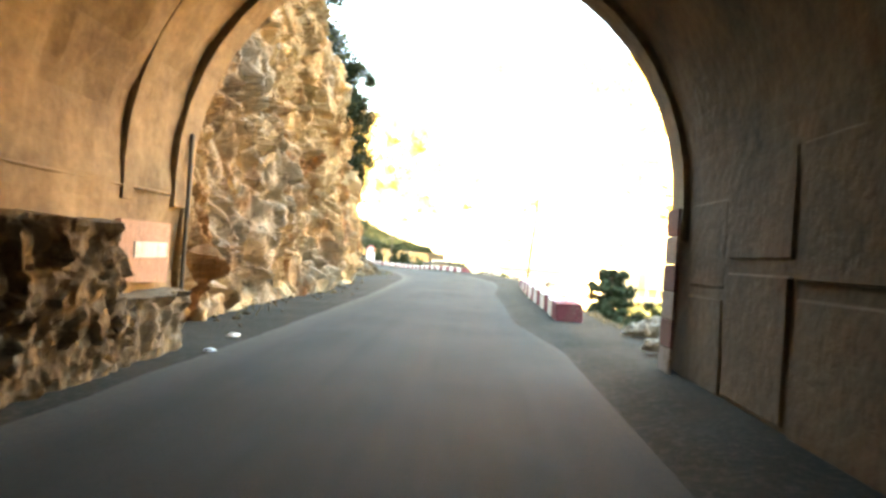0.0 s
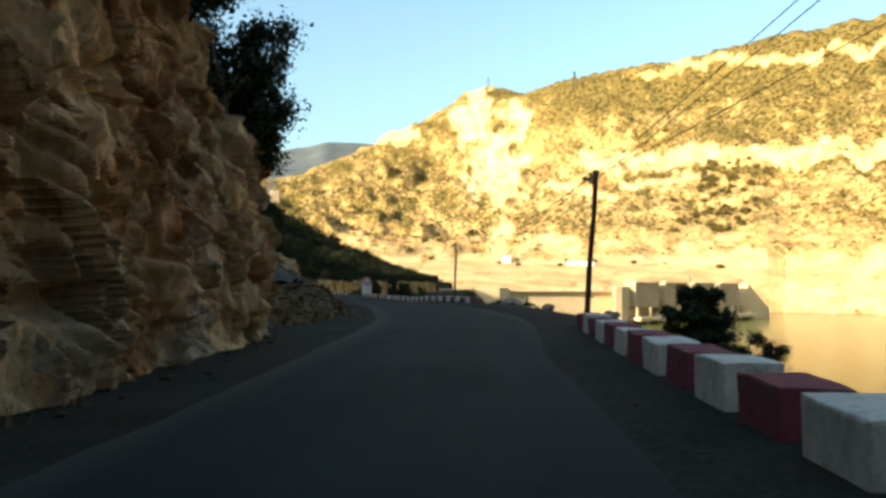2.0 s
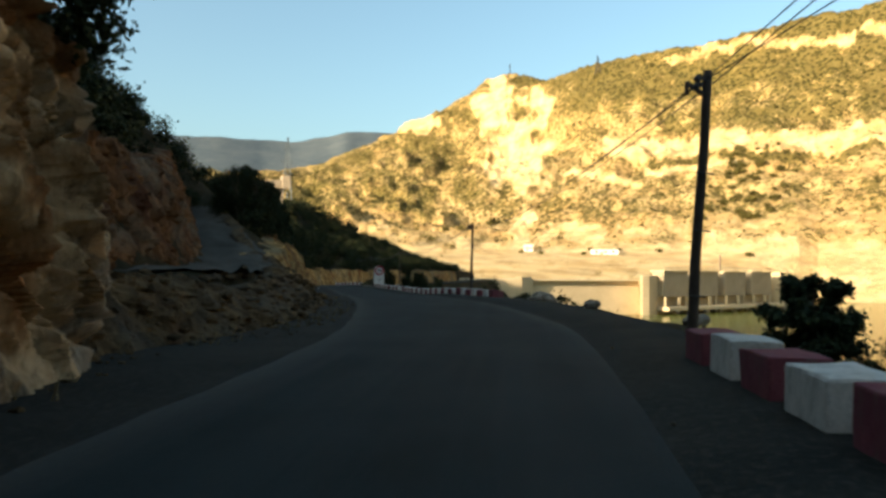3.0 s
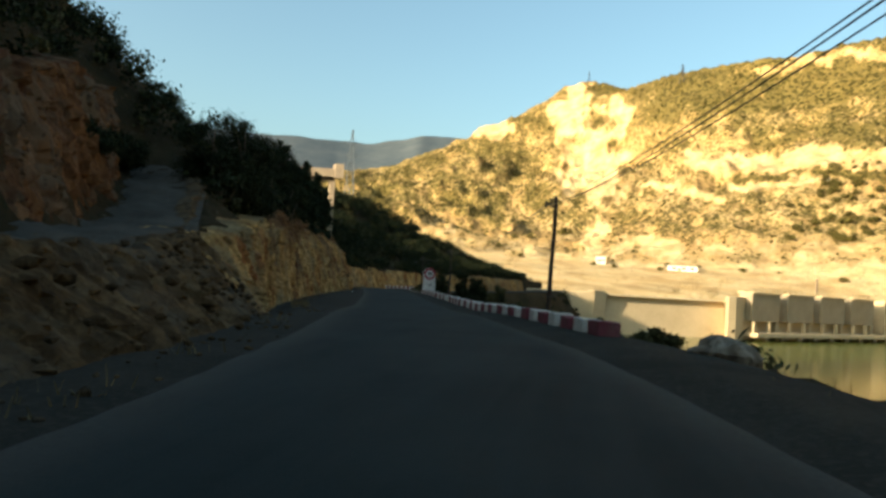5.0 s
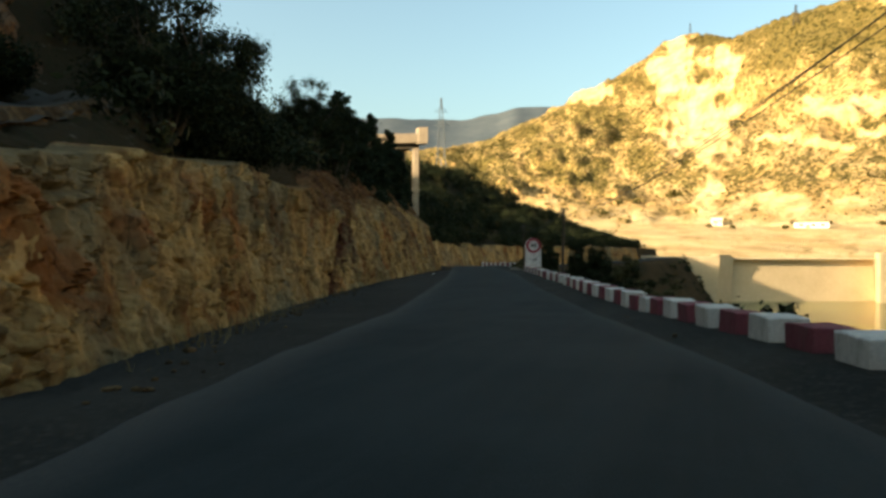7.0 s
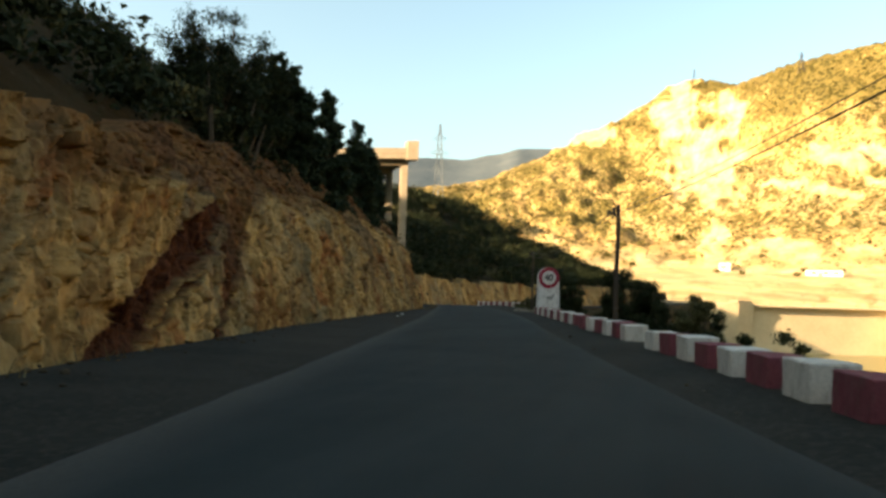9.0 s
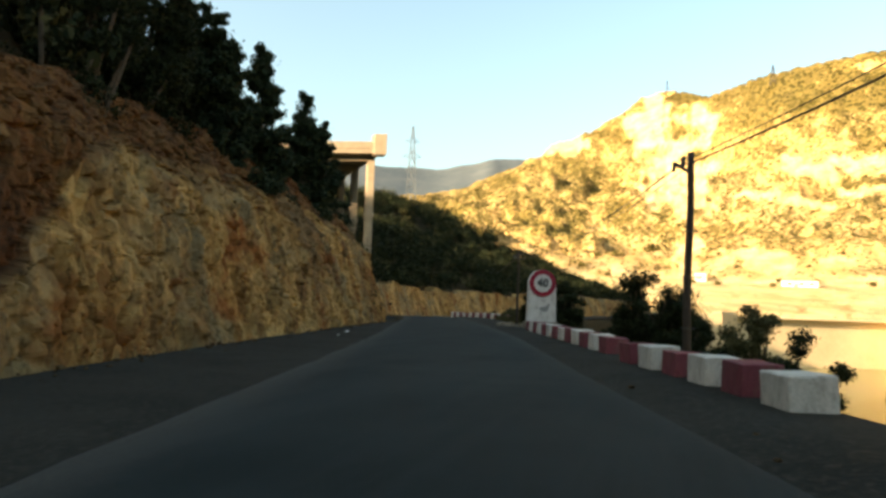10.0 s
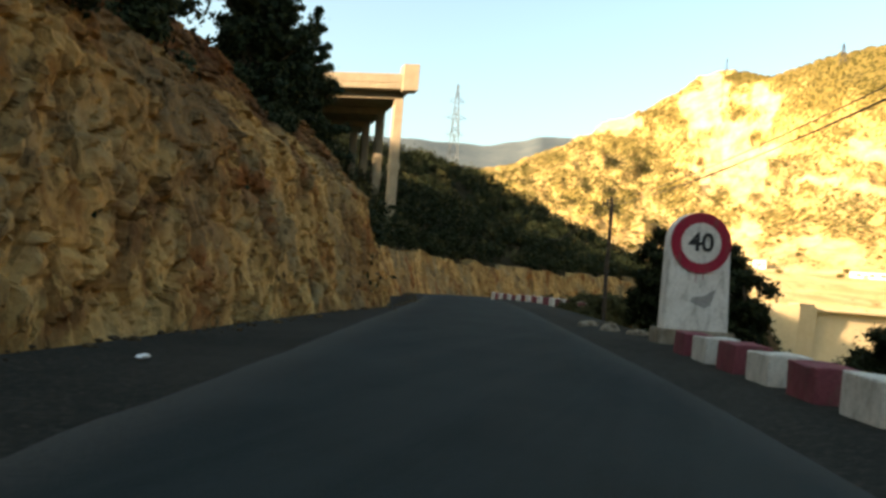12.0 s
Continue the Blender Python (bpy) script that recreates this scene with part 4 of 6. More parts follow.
board = part("painted_marker", bm, paint_material("faded_pink_paint", (0.34, 0.19, 0.13), (0.46, 0.28, 0.2), (0.3, 0.22, 0.15)), lining, "faded pink painted marker on the wall")
bm = bmesh.new()
add_box(bm, (0.012, 0.75, 0.16), (TX - TR + 0.118, 6.15, 0.86), None, 0.003)
part("bar", bm, M_WHITE, board, "white bar")
bm = bmesh.new()
add_tube(bm, (TX - TR + 0.12, TY - 0.06, -0.3), (TX - TR + 0.12, TY - 0.06, 2.2), 0.028, 0.028, 8)
part("drain_pipe", bm, M_IRON, lining, "thin dark drain pipe at the portal edge")


# headwall, and the unseen hill over the tunnel, added to block light
def cap_z(x, y):
    z = np.where(x < 3.4, 6.3 + np.minimum(0.75 * (3.4 - x), 46), 6.3 - 0.95 * (x - 3.4)) + np.minimum(0.95 * np.maximum(6 - y, 0), 34)
    return np.maximum(z + 0.8 * fbm(x * 0.3, y * 0.3, None, 4, 231), -16.0)


cap = grid_object("hill_over_tunnel", spaced([(-190, -30, 8), (-30, 30, 1.5)]), spaced([(-140, -20, 6), (-20, TY + 0.1, 1.2)]), cap_z, M_SLOPE)
tagged(cap, "unseen scrubby hill that the tunnel runs through, raised to block light", "hill", kind="structure")
bm = bmesh.new()
inner = arch(TR - 0.055, 24)
rows_ = []
for (x, z) in inner:
    dx, dz = x - TX, max(z, 0.0) - 0.6
    ln_ = math.hypot(dx, dz)
    line = []
    for t in np.linspace(0, 1, 9):
        k = t * 7.5
        xx, zz = x + dx / ln_ * k, z + (dz / ln_ * k if z > 0 else -0.2 * k)
        if t == 0:
            p = (xx, TY - 0.01, zz)
        else:
            p = (xx + 0.15 * noise.noise(Vector((xx, zz, 3))), TY + 0.06 + 0.28 * noise.noise(Vector((xx * 0.9, zz * 0.9, 0))) - 0.25 * max(0, k - 0.6) * 0.4, zz)
        line.append(bm.verts.new(p))
    rows_.append(line)
for a, b in zip(rows_, rows_[1:]):
    for j in range(8):
        bm.faces.new((a[j], a[j + 1], b[j + 1], b[j]))
hw = part("portal_wall", bm, M_ROCK_A)
tagged(hw, "rough rock headwall round the tunnel portal", "tunnel portal", kind="structure")

# ---------------------------------------------------------------- painted kerb blocks
KERB_A = [(1.58, 12.43), (1.62, 15), (1.66, 22.4), (1.84, 29.4)]
KERB_B = [(-0.88, 51.65), (-1.12, 52.5), (-2.77, 57.95), (-4.5, 64.0), (-6.55, 71.9), (-7.7, 75.8), (-9.16, 81.65), (-9.80, 83.85)]
KERB_C = [(-10.15, 85.45), (-10.79, 87.71), (-11.46, 89.91), (-12.2, 92.2)]
KERB_D = [(-12.47, 93.85), (-13.12, 96.0), (-14.08, 99.27), (-15.08, 102.52), (-15.72, 104.66), (-16.72, 108.05)]
KERB_E = [(-20.6, 126.4), (-23.6, 133.0), (-27.2, 139.5), (-30.3, 145.2)]


def block_mesh(seed):
    rnd = random.Random(seed)
    bm = bmesh.new()
    add_box(bm, (0.50, 1.065, 0.64), (0, 0, 0.19), None, 0.022, 0, 2)
    bmesh.ops.subdivide_edges(bm, edges=[e for e in bm.edges if e.calc_length() > 0.3], cuts=2, use_grid_fill=True)
    for v in bm.verts:
        n = noise.noise_vector(v.co * 3.1 + Vector((seed * 5.3, 0, 0)))
        v.co += n * 0.018
        if rnd.random() < 0.06:
            v.co *= 0.985
    me = bpy.data.meshes.new("kerb_block")
    bm.to_mesh(me)
    bm.free()
    return me


BLOCKS = {c: [block_mesh(s + 31 * (c == "red")) for s in range(4)] for c in ("red", "white")}
for c, mt in (("red", M_RED), ("white", M_WHITE)):
    for me in BLOCKS[c]:
        me.materials.append(mt)


def kerb_row(points, n, first, group, long=0.66):
    """Single blocks with gaps between them; each closes the far end of its share of the row."""
    p = np.array(points)
    d = np.r_[0, np.cumsum(np.linalg.norm(np.diff(p, axis=0), axis=1))]
    pitch = d[-1] / n
    rnd = random.Random(n)
    for j in range(n):
        q = (j + 1) * pitch - 0.5 * long
        x, y = np.interp(q, d, p[:, 0]), np.interp(q, d, p[:, 1])
        x2, y2 = np.interp(q + 0.2, d, p[:, 0]), np.interp(q + 0.2, d, p[:, 1])
        yaw = math.atan2(-(x2 - x), y2 - y) if math.dist((x, y), (x2, y2)) > 0.01 else 0
        col = "red" if (j % 2 == 0) == (first == "red") else "white"
        ob = new("kerb_block", BLOCKS[col][rnd.randrange(4)])
        ob.matrix_world = pose(x + 0.27 * math.cos(yaw), y + 0.27 * math.sin(yaw), road_z(y) - 0.06 * float(smooth(50, 51, y) * (1 - smooth(60, 74, y))) + rnd.uniform(-0.03, 0.02), rnd.uniform(-1.6, 1.6), rnd.uniform(-2, 2), math.degrees(yaw) + rnd.uniform(-1.3, 1.3)) @ Matrix.Diagonal((1, long / 1.065, 1, 1))
        tagged(ob, f"faded {'dark red' if col == 'red' else 'white'} painted concrete kerb block on the road edge", "kerb block", group)


kerb_row(KERB_A, 15, "red", "painted blocks by the cliff", 0.78)
kerb_row(KERB_B, 30, "red", "painted blocks along the drop")
kerb_row(KERB_C, 6, "white", "painted blocks between the gaps")
kerb_row(KERB_D, 13, "red", "painted blocks by the speed sign")
kerb_row(KERB_E, 19, "white", "painted blocks before the bend")


def boulder(name, c, size, seed, label, mat=None, group="", cat="boulder"):
    bm = bmesh.new()
    bmesh.ops.create_icosphere(bm, subdivisions=3, radius=1.0)
    for v in bm.verts:
        n1 = noise.noise(v.co * 1.3 + Vector((seed * 3.7, 0, 0)))
        cell = noise.cell(v.co * 1.9 + Vector((seed, 2, 5)))
        v.co *= 1 + 0.28 * n1 + 0.16 * (cell - 0.5)
        v.co.z = max(v.co.z, -0.45)
        v.co = Vector((v.co.x * size[0], v.co.y * size[1], v.co.z * size[2]))
    ob = part(name, bm, mat or M_STONE, None)
    ob.matrix_world = pose(*c, 0, 0, seed * 57 % 360)
    return tagged(ob, label, cat, group)


for j, (x, y, sx, sy, sz, lab) in enumerate([(3.1, 10.9, 0.36, 0.3, 0.22, "grey limestone boulder on the dirt heap"), (3.7, 11.5, 0.4, 0.34, 0.26, "pale boulder with a rusty side on the dirt heap"),
                                             (2.65, 10.5, 0.24, 0.2, 0.14, "weathered small boulder on the dirt heap"), (4.4, 12.0, 0.4, 0.32, 0.2, "pale limestone boulder on the dirt heap"),
                                             (2.4, 8.3, 0.17, 0.15, 0.11, "grey angular stone beside the portal"), (2.75, 8.9, 0.2, 0.18, 0.13, "mossy flat stone on the verge")]):
    boulder("boulder", (x, y, max(float(hill_height(np.array([x]), np.array([y]))[0]), float(road_z(y)) + 0.18) + 0.06), (sx, sy, sz), j + 3, lab, None, "boulders by the portal")
for j, (x, y, s, lab) in enumerate([(3.9, 37.2, 0.34, "grey boulder at the outer road edge"), (2.5, 45.2, 0.36, "grey broken kerb stone on the verge"), (1.05, 49.4, 0.62, "large grey boulder at the road edge"),
                                    (-17.6, 112.2, 0.32, "whitish stone beside the speed sign"), (-18.3, 113.0, 0.4, "pale stone heap beside the speed sign"), (-19.0, 114.5, 0.34, "pale stone heap beside the speed sign")]):
    boulder("boulder", (x, y, float(road_z(y)) + 0.08), (s, s * 0.8, s * 0.62), j + 23, lab)

# ---------------------------------------------------------------- speed sign block
SIGN = pose(-16.43, 110.35, -1.0, 0, 0, 22)
sign = thing("speed_sign", "whitewashed concrete slab with a red-ringed 40 speed limit disc", "road sign", "", SIGN)
bm = bmesh.new()
add_box(bm, (1.5, 0.62, 0.5), (0, 0.02, 0.18), None, 0.06, 0.012, 2)
part("plinth", bm, M_STONE, sign, "rough mortared stone plinth")
bm = bmesh.new()
HW0, HW1, ZT = 0.645, 0.60, 2.12
outline = [(-HW0, 0.35), (HW0, 0.35)] + [(0.60 * math.cos(a), ZT + 0.60 * math.sin(a)) for a in np.linspace(0, math.pi, 25)]
vf = [bm.verts.new((x, -0.17, z)) for x, z in outline]
face = bm.faces.new(vf)
ext = bmesh.ops.extrude_face_region(bm, geom=[face])
bmesh.ops.translate(bm, verts=[v for v in ext["geom"] if isinstance(v, bmesh.types.BMVert)], vec=(0, 0.34, 0))
bmesh.ops.bevel(bm, geom=[e for e in bm.edges if e.calc_face_angle(0) > 1.0], offset=0.02, segments=2, affect="EDGES")
part("slab", bm, M_SIGNWHITE, sign)


def disc_ring(r0, r1, y, n=48, thick=0.012):
    bm = bmesh.new()
    def loop(r, yy):
        return [bm.verts.new((r * math.cos(a), yy, ZT + r * math.sin(a))) for a in np.linspace(0, 2 * math.pi, n, endpoint=False)]
    of, inn = loop(r1, y), (loop(r0, y) if r0 else None)
    ob_, ib = loop(r1, y + thick), (loop(r0, y + thick) if r0 else None)
    for j in range(n):
        k = (j + 1) % n
        bm.faces.new((of[j], of[k], ob_[k], ob_[j]))
        if r0:
            bm.faces.new((of[j], inn[j], inn[k], of[k]))
            bm.faces.new((inn[j], ib[j], ib[k], inn[k]))
    if not r0:
        bm.faces.new(of)
    return bm


part("disc", disc_ring(0, 0.405, -0.187), M_SIGNWHITE, sign, "white painted disc")
part("ring", disc_ring(0.398, 0.592, -0.196, 48, 0.03), M_SIGNRED, sign, "dark red painted ring")
cu = bpy.data.curves.new("numerals", "FONT")
cu.body, cu.size, cu.align_x, cu.align_y, cu.extrude, cu.offset = "40", 0.50, "CENTER", "CENTER", 0.004, 0.012
cu.materials.append(M_BLACK)
num = new("numerals", cu)
num.parent = sign
num.matrix_local = pose(0, -0.195, ZT, 90, 0, 0)
num["label"] = "black painted numerals 40"
bm = bmesh.new()
ring_ = [(-0.16, 0.98), (-0.05, 0.93), (0.02, 0.90), (0.14, 0.86), (0.26, 0.92), (0.30, 1.06), (0.36, 1.24), (0.24, 1.18), (0.12, 1.10), (0.0, 1.08), (-0.1, 1.06)]
vs = [bm.verts.new((x, -0.176, z)) for x, z in ring_]
bm.faces.new(vs)
part("smear", bm, M_GREYSMEAR, sign, "grey overpainted smear")
for x, l in ((-0.06, 0.2), (0.08, 0.13)):
    bm = bmesh.new()
    add_box(bm, (0.014, 0.004, l), (x, -0.174, ZT - 0.60 - l / 2 + 0.02))
    part("paint_run", bm, M_SIGNRED, sign)

# ---------------------------------------------------------------- poles and cables
POLES = [(2.2, 30.72, 3.77), (-2.27, 59.04, 3.56), (-11.04, 91.61, 3.03), (-19.43, 120.78, 3.22)]


def utility_pole(x, y, top, lean):
    z0 = float(hill_height(np.array([x]), np.array([y]))[0]) - 0.3
    e = thing("utility_pole", "dark wooden utility pole with a short bracket and cables", "utility pole", "poles along the road", pose(x, y, z0, lean[0], lean[1], 15))
    h = top - z0
    bm = bmesh.new()
    rings = []
    for j in range(9):
        r, off = 0.076 - 0.0018 * j, 0.012 * math.sin(j * 1.3)
        rings.append([bm.verts.new((off + r * math.cos(q), r * math.sin(q), h * j / 8)) for q in np.linspace(0, 2 * math.pi, 12, endpoint=False)])
    for lo, hi in zip(rings, rings[1:]):
        for q in range(12):
            bm.faces.new((lo[q], lo[(q + 1) % 12], hi[(q + 1) % 12], hi[q]))
    bm.faces.new(rings[0])
    bm.faces.new(rings[-1])
    part("shaft", bm, M_POLE, e, "", True)
    bm = bmesh.new()
    add_box(bm, (0.36, 0.05, 0.06), (-0.16, 0.0, h - 0.28), Matrix.Rotation(0.5, 3, "Y"), 0.01)
    add_tube(bm, (-0.30, 0, h - 0.20), (-0.30, 0, h - 0.36), 0.035, 0.03, 8)
    part("bracket", bm, M_IRON, e, "iron cable bracket")
    for zz in (0.12, 0.22):
        bm = bmesh.new()
        add_tube(bm, (-0.14, -0.05, h - zz), (-0.14, 0.05, h - zz), 0.05, 0.05, 8)
        part("insulator", bm, M_IRON, e, "dark cable clamp")
    for zz in (1.2, 2.1, 2.9):
        bm = bmesh.new()
        add_tube(bm, (-0.13, -0.09, zz), (0.13, -0.09, zz), 0.012, 0.012, 6)
        part("step_bolt", bm, M_IRON, e)
    return e


for (x, y, t), ln_ in zip(POLES, ((0.6, 3.9), (0.2, 0.9), (0.5, 0.6), (0.4, 0.2))):
    utility_pole(x, y, t, ln_)


def cable(a, b, sag, r=0.0085):
    a, b = Vector(a), Vector(b)
    bm = bmesh.new()
    n = 20
    pts = [a.lerp(b, j / n) - Vector((0, 0, 4 * sag * (j / n) * (1 - j / n))) for j in range(n + 1)]
    side = (b - a).cross(Vector((0, 0, 1))).normalized()
    loops = []
    for p in pts:
        loops.append([bm.verts.new(p + (side * math.cos(q) + Vector((0, 0, 1)) * math.sin(q)) * r) for q in np.linspace(0, 2 * math.pi, 5, endpoint=False)])
    for l, m_ in zip(loops, loops[1:]):
        for j in range(5):
            bm.faces.new((l[j], l[(j + 1) % 5], m_[(j + 1) % 5], m_[j]))
    ob = part("cable", bm, M_CABLE, None, "", True)
    return tagged(ob, "black overhead cable slung between the poles", "cable", "overhead cables")


BACK = (CABLE_BACK[0], CABLE_BACK[1], CABLE_BACK[2])
chain = [BACK, (2.47, 30.72, 3.77)] + POLES[1:] + [(-27.5, 150, 3.5)]
for j, (a, b) in enumerate(zip(chain, chain[1:])):
    for k, (ox, oz) in enumerate(((0.0, -0.12), (0.12, -0.16), (-0.3, -0.32))):
        sp = 2.2 if j == 0 else 1.0
        cable((a[0] + ox * sp + (5.2 if (j, k) == (0, 2) else 0), a[1], a[2] + oz * sp), (b[0] + ox, b[1], b[2] + oz), (0.35, 0.5, 0.55, 0.5, 0.4)[j] + 0.05 * k)

# ---------------------------------------------------------------- dam
DA, DB, DC = Vector((3.1, 272.7, 0)), Vector((47.4, 289.8, 0)), Vector((116, 346, 0))
DL = Vector((-34, 262, 0))
dam = thing("dam", "sandy concrete dam with piers and steel spillway gates above green water", "dam")


def wall_run(a, b, z0, z1, depth, name, mat, batter=0.0, off=0.0, label="", bev=0.1, parent=dam):
    a, b = Vector((a.x, a.y, 0)), Vector((b.x, b.y, 0))
    d = (b - a).normalized()
    back = Vector((-d.y, d.x, 0))
    bm = bmesh.new()
    v = []
    for p in (a, b):
        for (o, z) in ((off - batter, z0), (off, z1), (off + depth, z1), (off + depth, z0)):
            q = p + back * o
            v.append(bm.verts.new((q.x, q.y, z)))
    for j in range(4):
        k = (j + 1) % 4
        bm.faces.new((v[j], v[k], v[4 + k], v[4 + j]))
    bm.faces.new(v[:4])
    bm.faces.new(v[4:])
    if bev:
        bmesh.ops.bevel(bm, geom=bm.edges[:], offset=bev, segments=1, affect="EDGES")
    return part(name, bm, mat, parent, label)


dn = (DB - DA).normalized()
gn = (DC - DB).normalized()
inset = Vector((4.0, 3.0, 0))                        # the long wall stands back from the abutment
WA, WB = DA + inset, DB + Vector((1.0, 6.0, 0))
wall_run(WA - dn * 3, WB, -20, -2.0, 6, "wall", M_DAM, 2.0, 1.7, "pale sandy upstream face")
wall_run(WA - dn * 3, WB, -1.95, -1.35, 8, "crest_walkway", M_DAM, 0, 0.0, "overhanging crest walkway")


def plan_block(pts, z0, z1, name, label="", top_in=0.0):
    """An upright block over a plan outline; top_in draws its top away from the foot."""
    bm = bmesh.new()
    lo = [bm.verts.new((p[0], p[1], z0)) for p in pts]
    hi = [bm.verts.new((p[0] + top_in * (k in (1, 2)), p[1], z1)) for k, p in enumerate(pts)]
    for k in range(len(pts)):
        q = (k + 1) % len(pts)
        bm.faces.new((lo[k], lo[q], hi[q], hi[k]))
    bm.faces.new(lo)
    bm.faces.new(hi)
    bmesh.ops.bevel(bm, geom=bm.edges[:], offset=0.12, segments=1, affect="EDGES")
    return part(name, bm, M_DAM, dam, label)


# abutment: its lit front, and the shaded return down to the long wall
plan_block([DL, (DA.x, DA.y), (DA.x + 3.9, DA.y + 3.4), (DL.x, DL.y + 12)], -20, -1.0, "abutment_wall", "pale sandy abutment wall", 1.2)
plan_block([(DA.x - 1.4, DA.y - 0.5), (DA.x + 0.9, DA.y - 0.5), (DA.x + 4.6, DA.y + 3.2), (DA.x + 2.2, DA.y + 3.2)], -1.0, -0.35, "pier_cap", "concrete cap on the abutment corner")
plan_block([(DB.x - 0.4, DB.y - 3.4), (DB.x + 2.4, DB.y - 2.2), (DB.x + 9.0, DB.y + 9.0), (DB.x + 1.0, DB.y + 9.0)], -20, 0.25, "pier", "sunlit concrete pier beside the gates")
g0 = DB + dn * 9
gl = (DC - g0).length
for j in range(4):
    t0, t1 = (0.0 + 0.24 * j), (0.0 + 0.24 * j + 0.185)
    a, b = g0.lerp(DC, t0), g0.lerp(DC, t1)
    gate = wall_run(a, b, -7.6, 1.6, 5, "spillway_gate", M_GATE, 0, 0.0, "boxy sandy-grey gate housing", 0.15)
    wall_run(a - gn * 0.3, b + gn * 0.3, 1.65, 2.2, 6.5, "roof_slab", M_DAM, 0, -0.7, "", 0.08, gate)
    wall_run(b + gn * 0.4, b + gn * 1.6, -18, 1.0, 12, "gate_pier", M_DAM, 0, 1.5, "", 0.15)
    for q in (0.0, 0.5):
        m0 = g0.lerp(DC, t0 + q * 0.2)
        wall_run(m0, m0 + gn * 1.0, -11.2, -7.6, 1.0, "strut", M_DAM, 0, -1.0, "", 0.05)
wall_run(g0, DC, -18, -7.7, 6, "recess", M_DAM, 0, 4.0, "dark recess under the gates")
wall_run(g0 - gn * 1, DC + gn * 1.5, -12.6, -11.2, 7, "ledge", M_DAM, 0, -3.2, "pale concrete ledge above the water")
for j in range(9):
    m0 = g0.lerp(DC, 0.04 + 0.115 * j)
    wall_run(m0, m0 + gn * 2.2, -13.6, -12.7, 1.2, "fender", M_DAM_DARK, 0, -3.0, "dark mooring fender", 0.1)
# sloping end of the gate section
bm = bmesh.new()
bk = Vector((-gn.y, gn.x, 0))
v = []
for o in (0, 9):
    for p, z in ((DC, 2.0), (DC + gn * 17, -9.5), (DC + gn * 17, -18), (DC, -18)):
        q = p + bk * o
        v.append(bm.verts.new((q.x, q.y, z)))
for j in range(4):
    k = (j + 1) % 4
    bm.faces.new((v[j], v[k], v[4 + k], v[4 + j]))
bm.faces.new(v[:4])
bm.faces.new(v[4:])
part("end_wall", bm, M_DAM, dam, "sloping end wall")
for j in range(26):
    m0 = g0.lerp(DC, j / 25.0)
    wall_run(m0, m0 + gn * 0.25, 2.2, 3.3, 0.25, "rail_post", M_DAM, 0, 0.2, "", 0)
wall_run(g0, DC, 3.2, 3.4, 0.2, "handrail", M_DAM, 0, 0.2, "", 0)
m0 = g0.lerp(DC, 0.48)
wall_run(m0, m0 + gn * 0.6, 2.2, 8.5, 0.6, "mast", M_DAM_DARK, 0, 2.0, "thin mast", 0)

# keeper's house at the abutment and low buildings on the far shore
def small_house(name, x, y, z, w, d, h, yaw, wallmat, label):
    e = thing(name, label, "building", "", pose(x, y, z, 0, 0, yaw))
    bm = bmesh.new()
    add_box(bm, (w, d, h), (0, 0, h / 2), None, 0.06)
    part("wall", bm, wallmat, e)
    bm = bmesh.new()
    add_box(bm, (w + 0.8, d + 0.8, 0.4), (0, 0, h + 0.2), None, 0.05)
    part("roof", bm, M_CONCRETE, e, "flat concrete roof")
    for q in (-0.28, 0.05, 0.32):
        bm = bmesh.new()
        add_box(bm, (w * 0.13, 0.12, h * 0.34), (w * q, -d / 2 - 0.05, h * 0.55))
        win = part("window", bm, M_BLACK, e, "dark window")
        bm = bmesh.new()
        add_box(bm, (w * 0.16, 0.2, h * 0.05), (w * q, -d / 2 - 0.1, h * 0.36))
        part("sill", bm, M_CONCRETE, win)
    bm = bmesh.new()
    add_box(bm, (w * 0.12, 0.12, h * 0.62), (w * -0.1, -d / 2 - 0.05, h * 0.31))
    part("door", bm, M_GATE, e)
    return e


M_PINK = simple("faded_pink_wall", (0.50, 0.25, 0.18), (0.62, 0.36, 0.27), 0.4, 0.9, 0, 0.2, 0.02, 4)
small_house("keeper_house", -24, 262, -1.4, 7, 5, 4.0, 20, M_PINK, "small faded pink and white house at the dam's end")

M_PALE = simple("white_render", (0.66, 0.63, 0.58), (0.80, 0.78, 0.74), 0.3, 0.9, 0, 0.1, 0.02, 3)
for nm, az_, r_, w_, d_, h_, lab in (("shore_shed", 7.8, 478, 18, 6, 3.3, "long low white shed on the far shore"), ("pump_house", 1.75, 500, 6.5, 6, 5.0, "small white block building below the rock chute")):
    z_ = float(far_height(np.array([az_]), np.array([float(r_)]))[0])
    small_house(nm, AX0 + r_ * math.sin(math.radians(az_)), AY0 + r_ * math.cos(math.radians(az_)), z_ - 0.3, w_, d_, h_, -az_, M_PALE, lab)

# ---------------------------------------------------------------- concrete platform on columns
platform = thing("concrete_platform", "unfinished concrete platform on tall columns above the trees", "building")
PA = Vector((-43.0, 158.2, 0))
E1, E2 = Vector((-0.985, -0.17, 0)), Vector((-0.60, 0.80, 0))


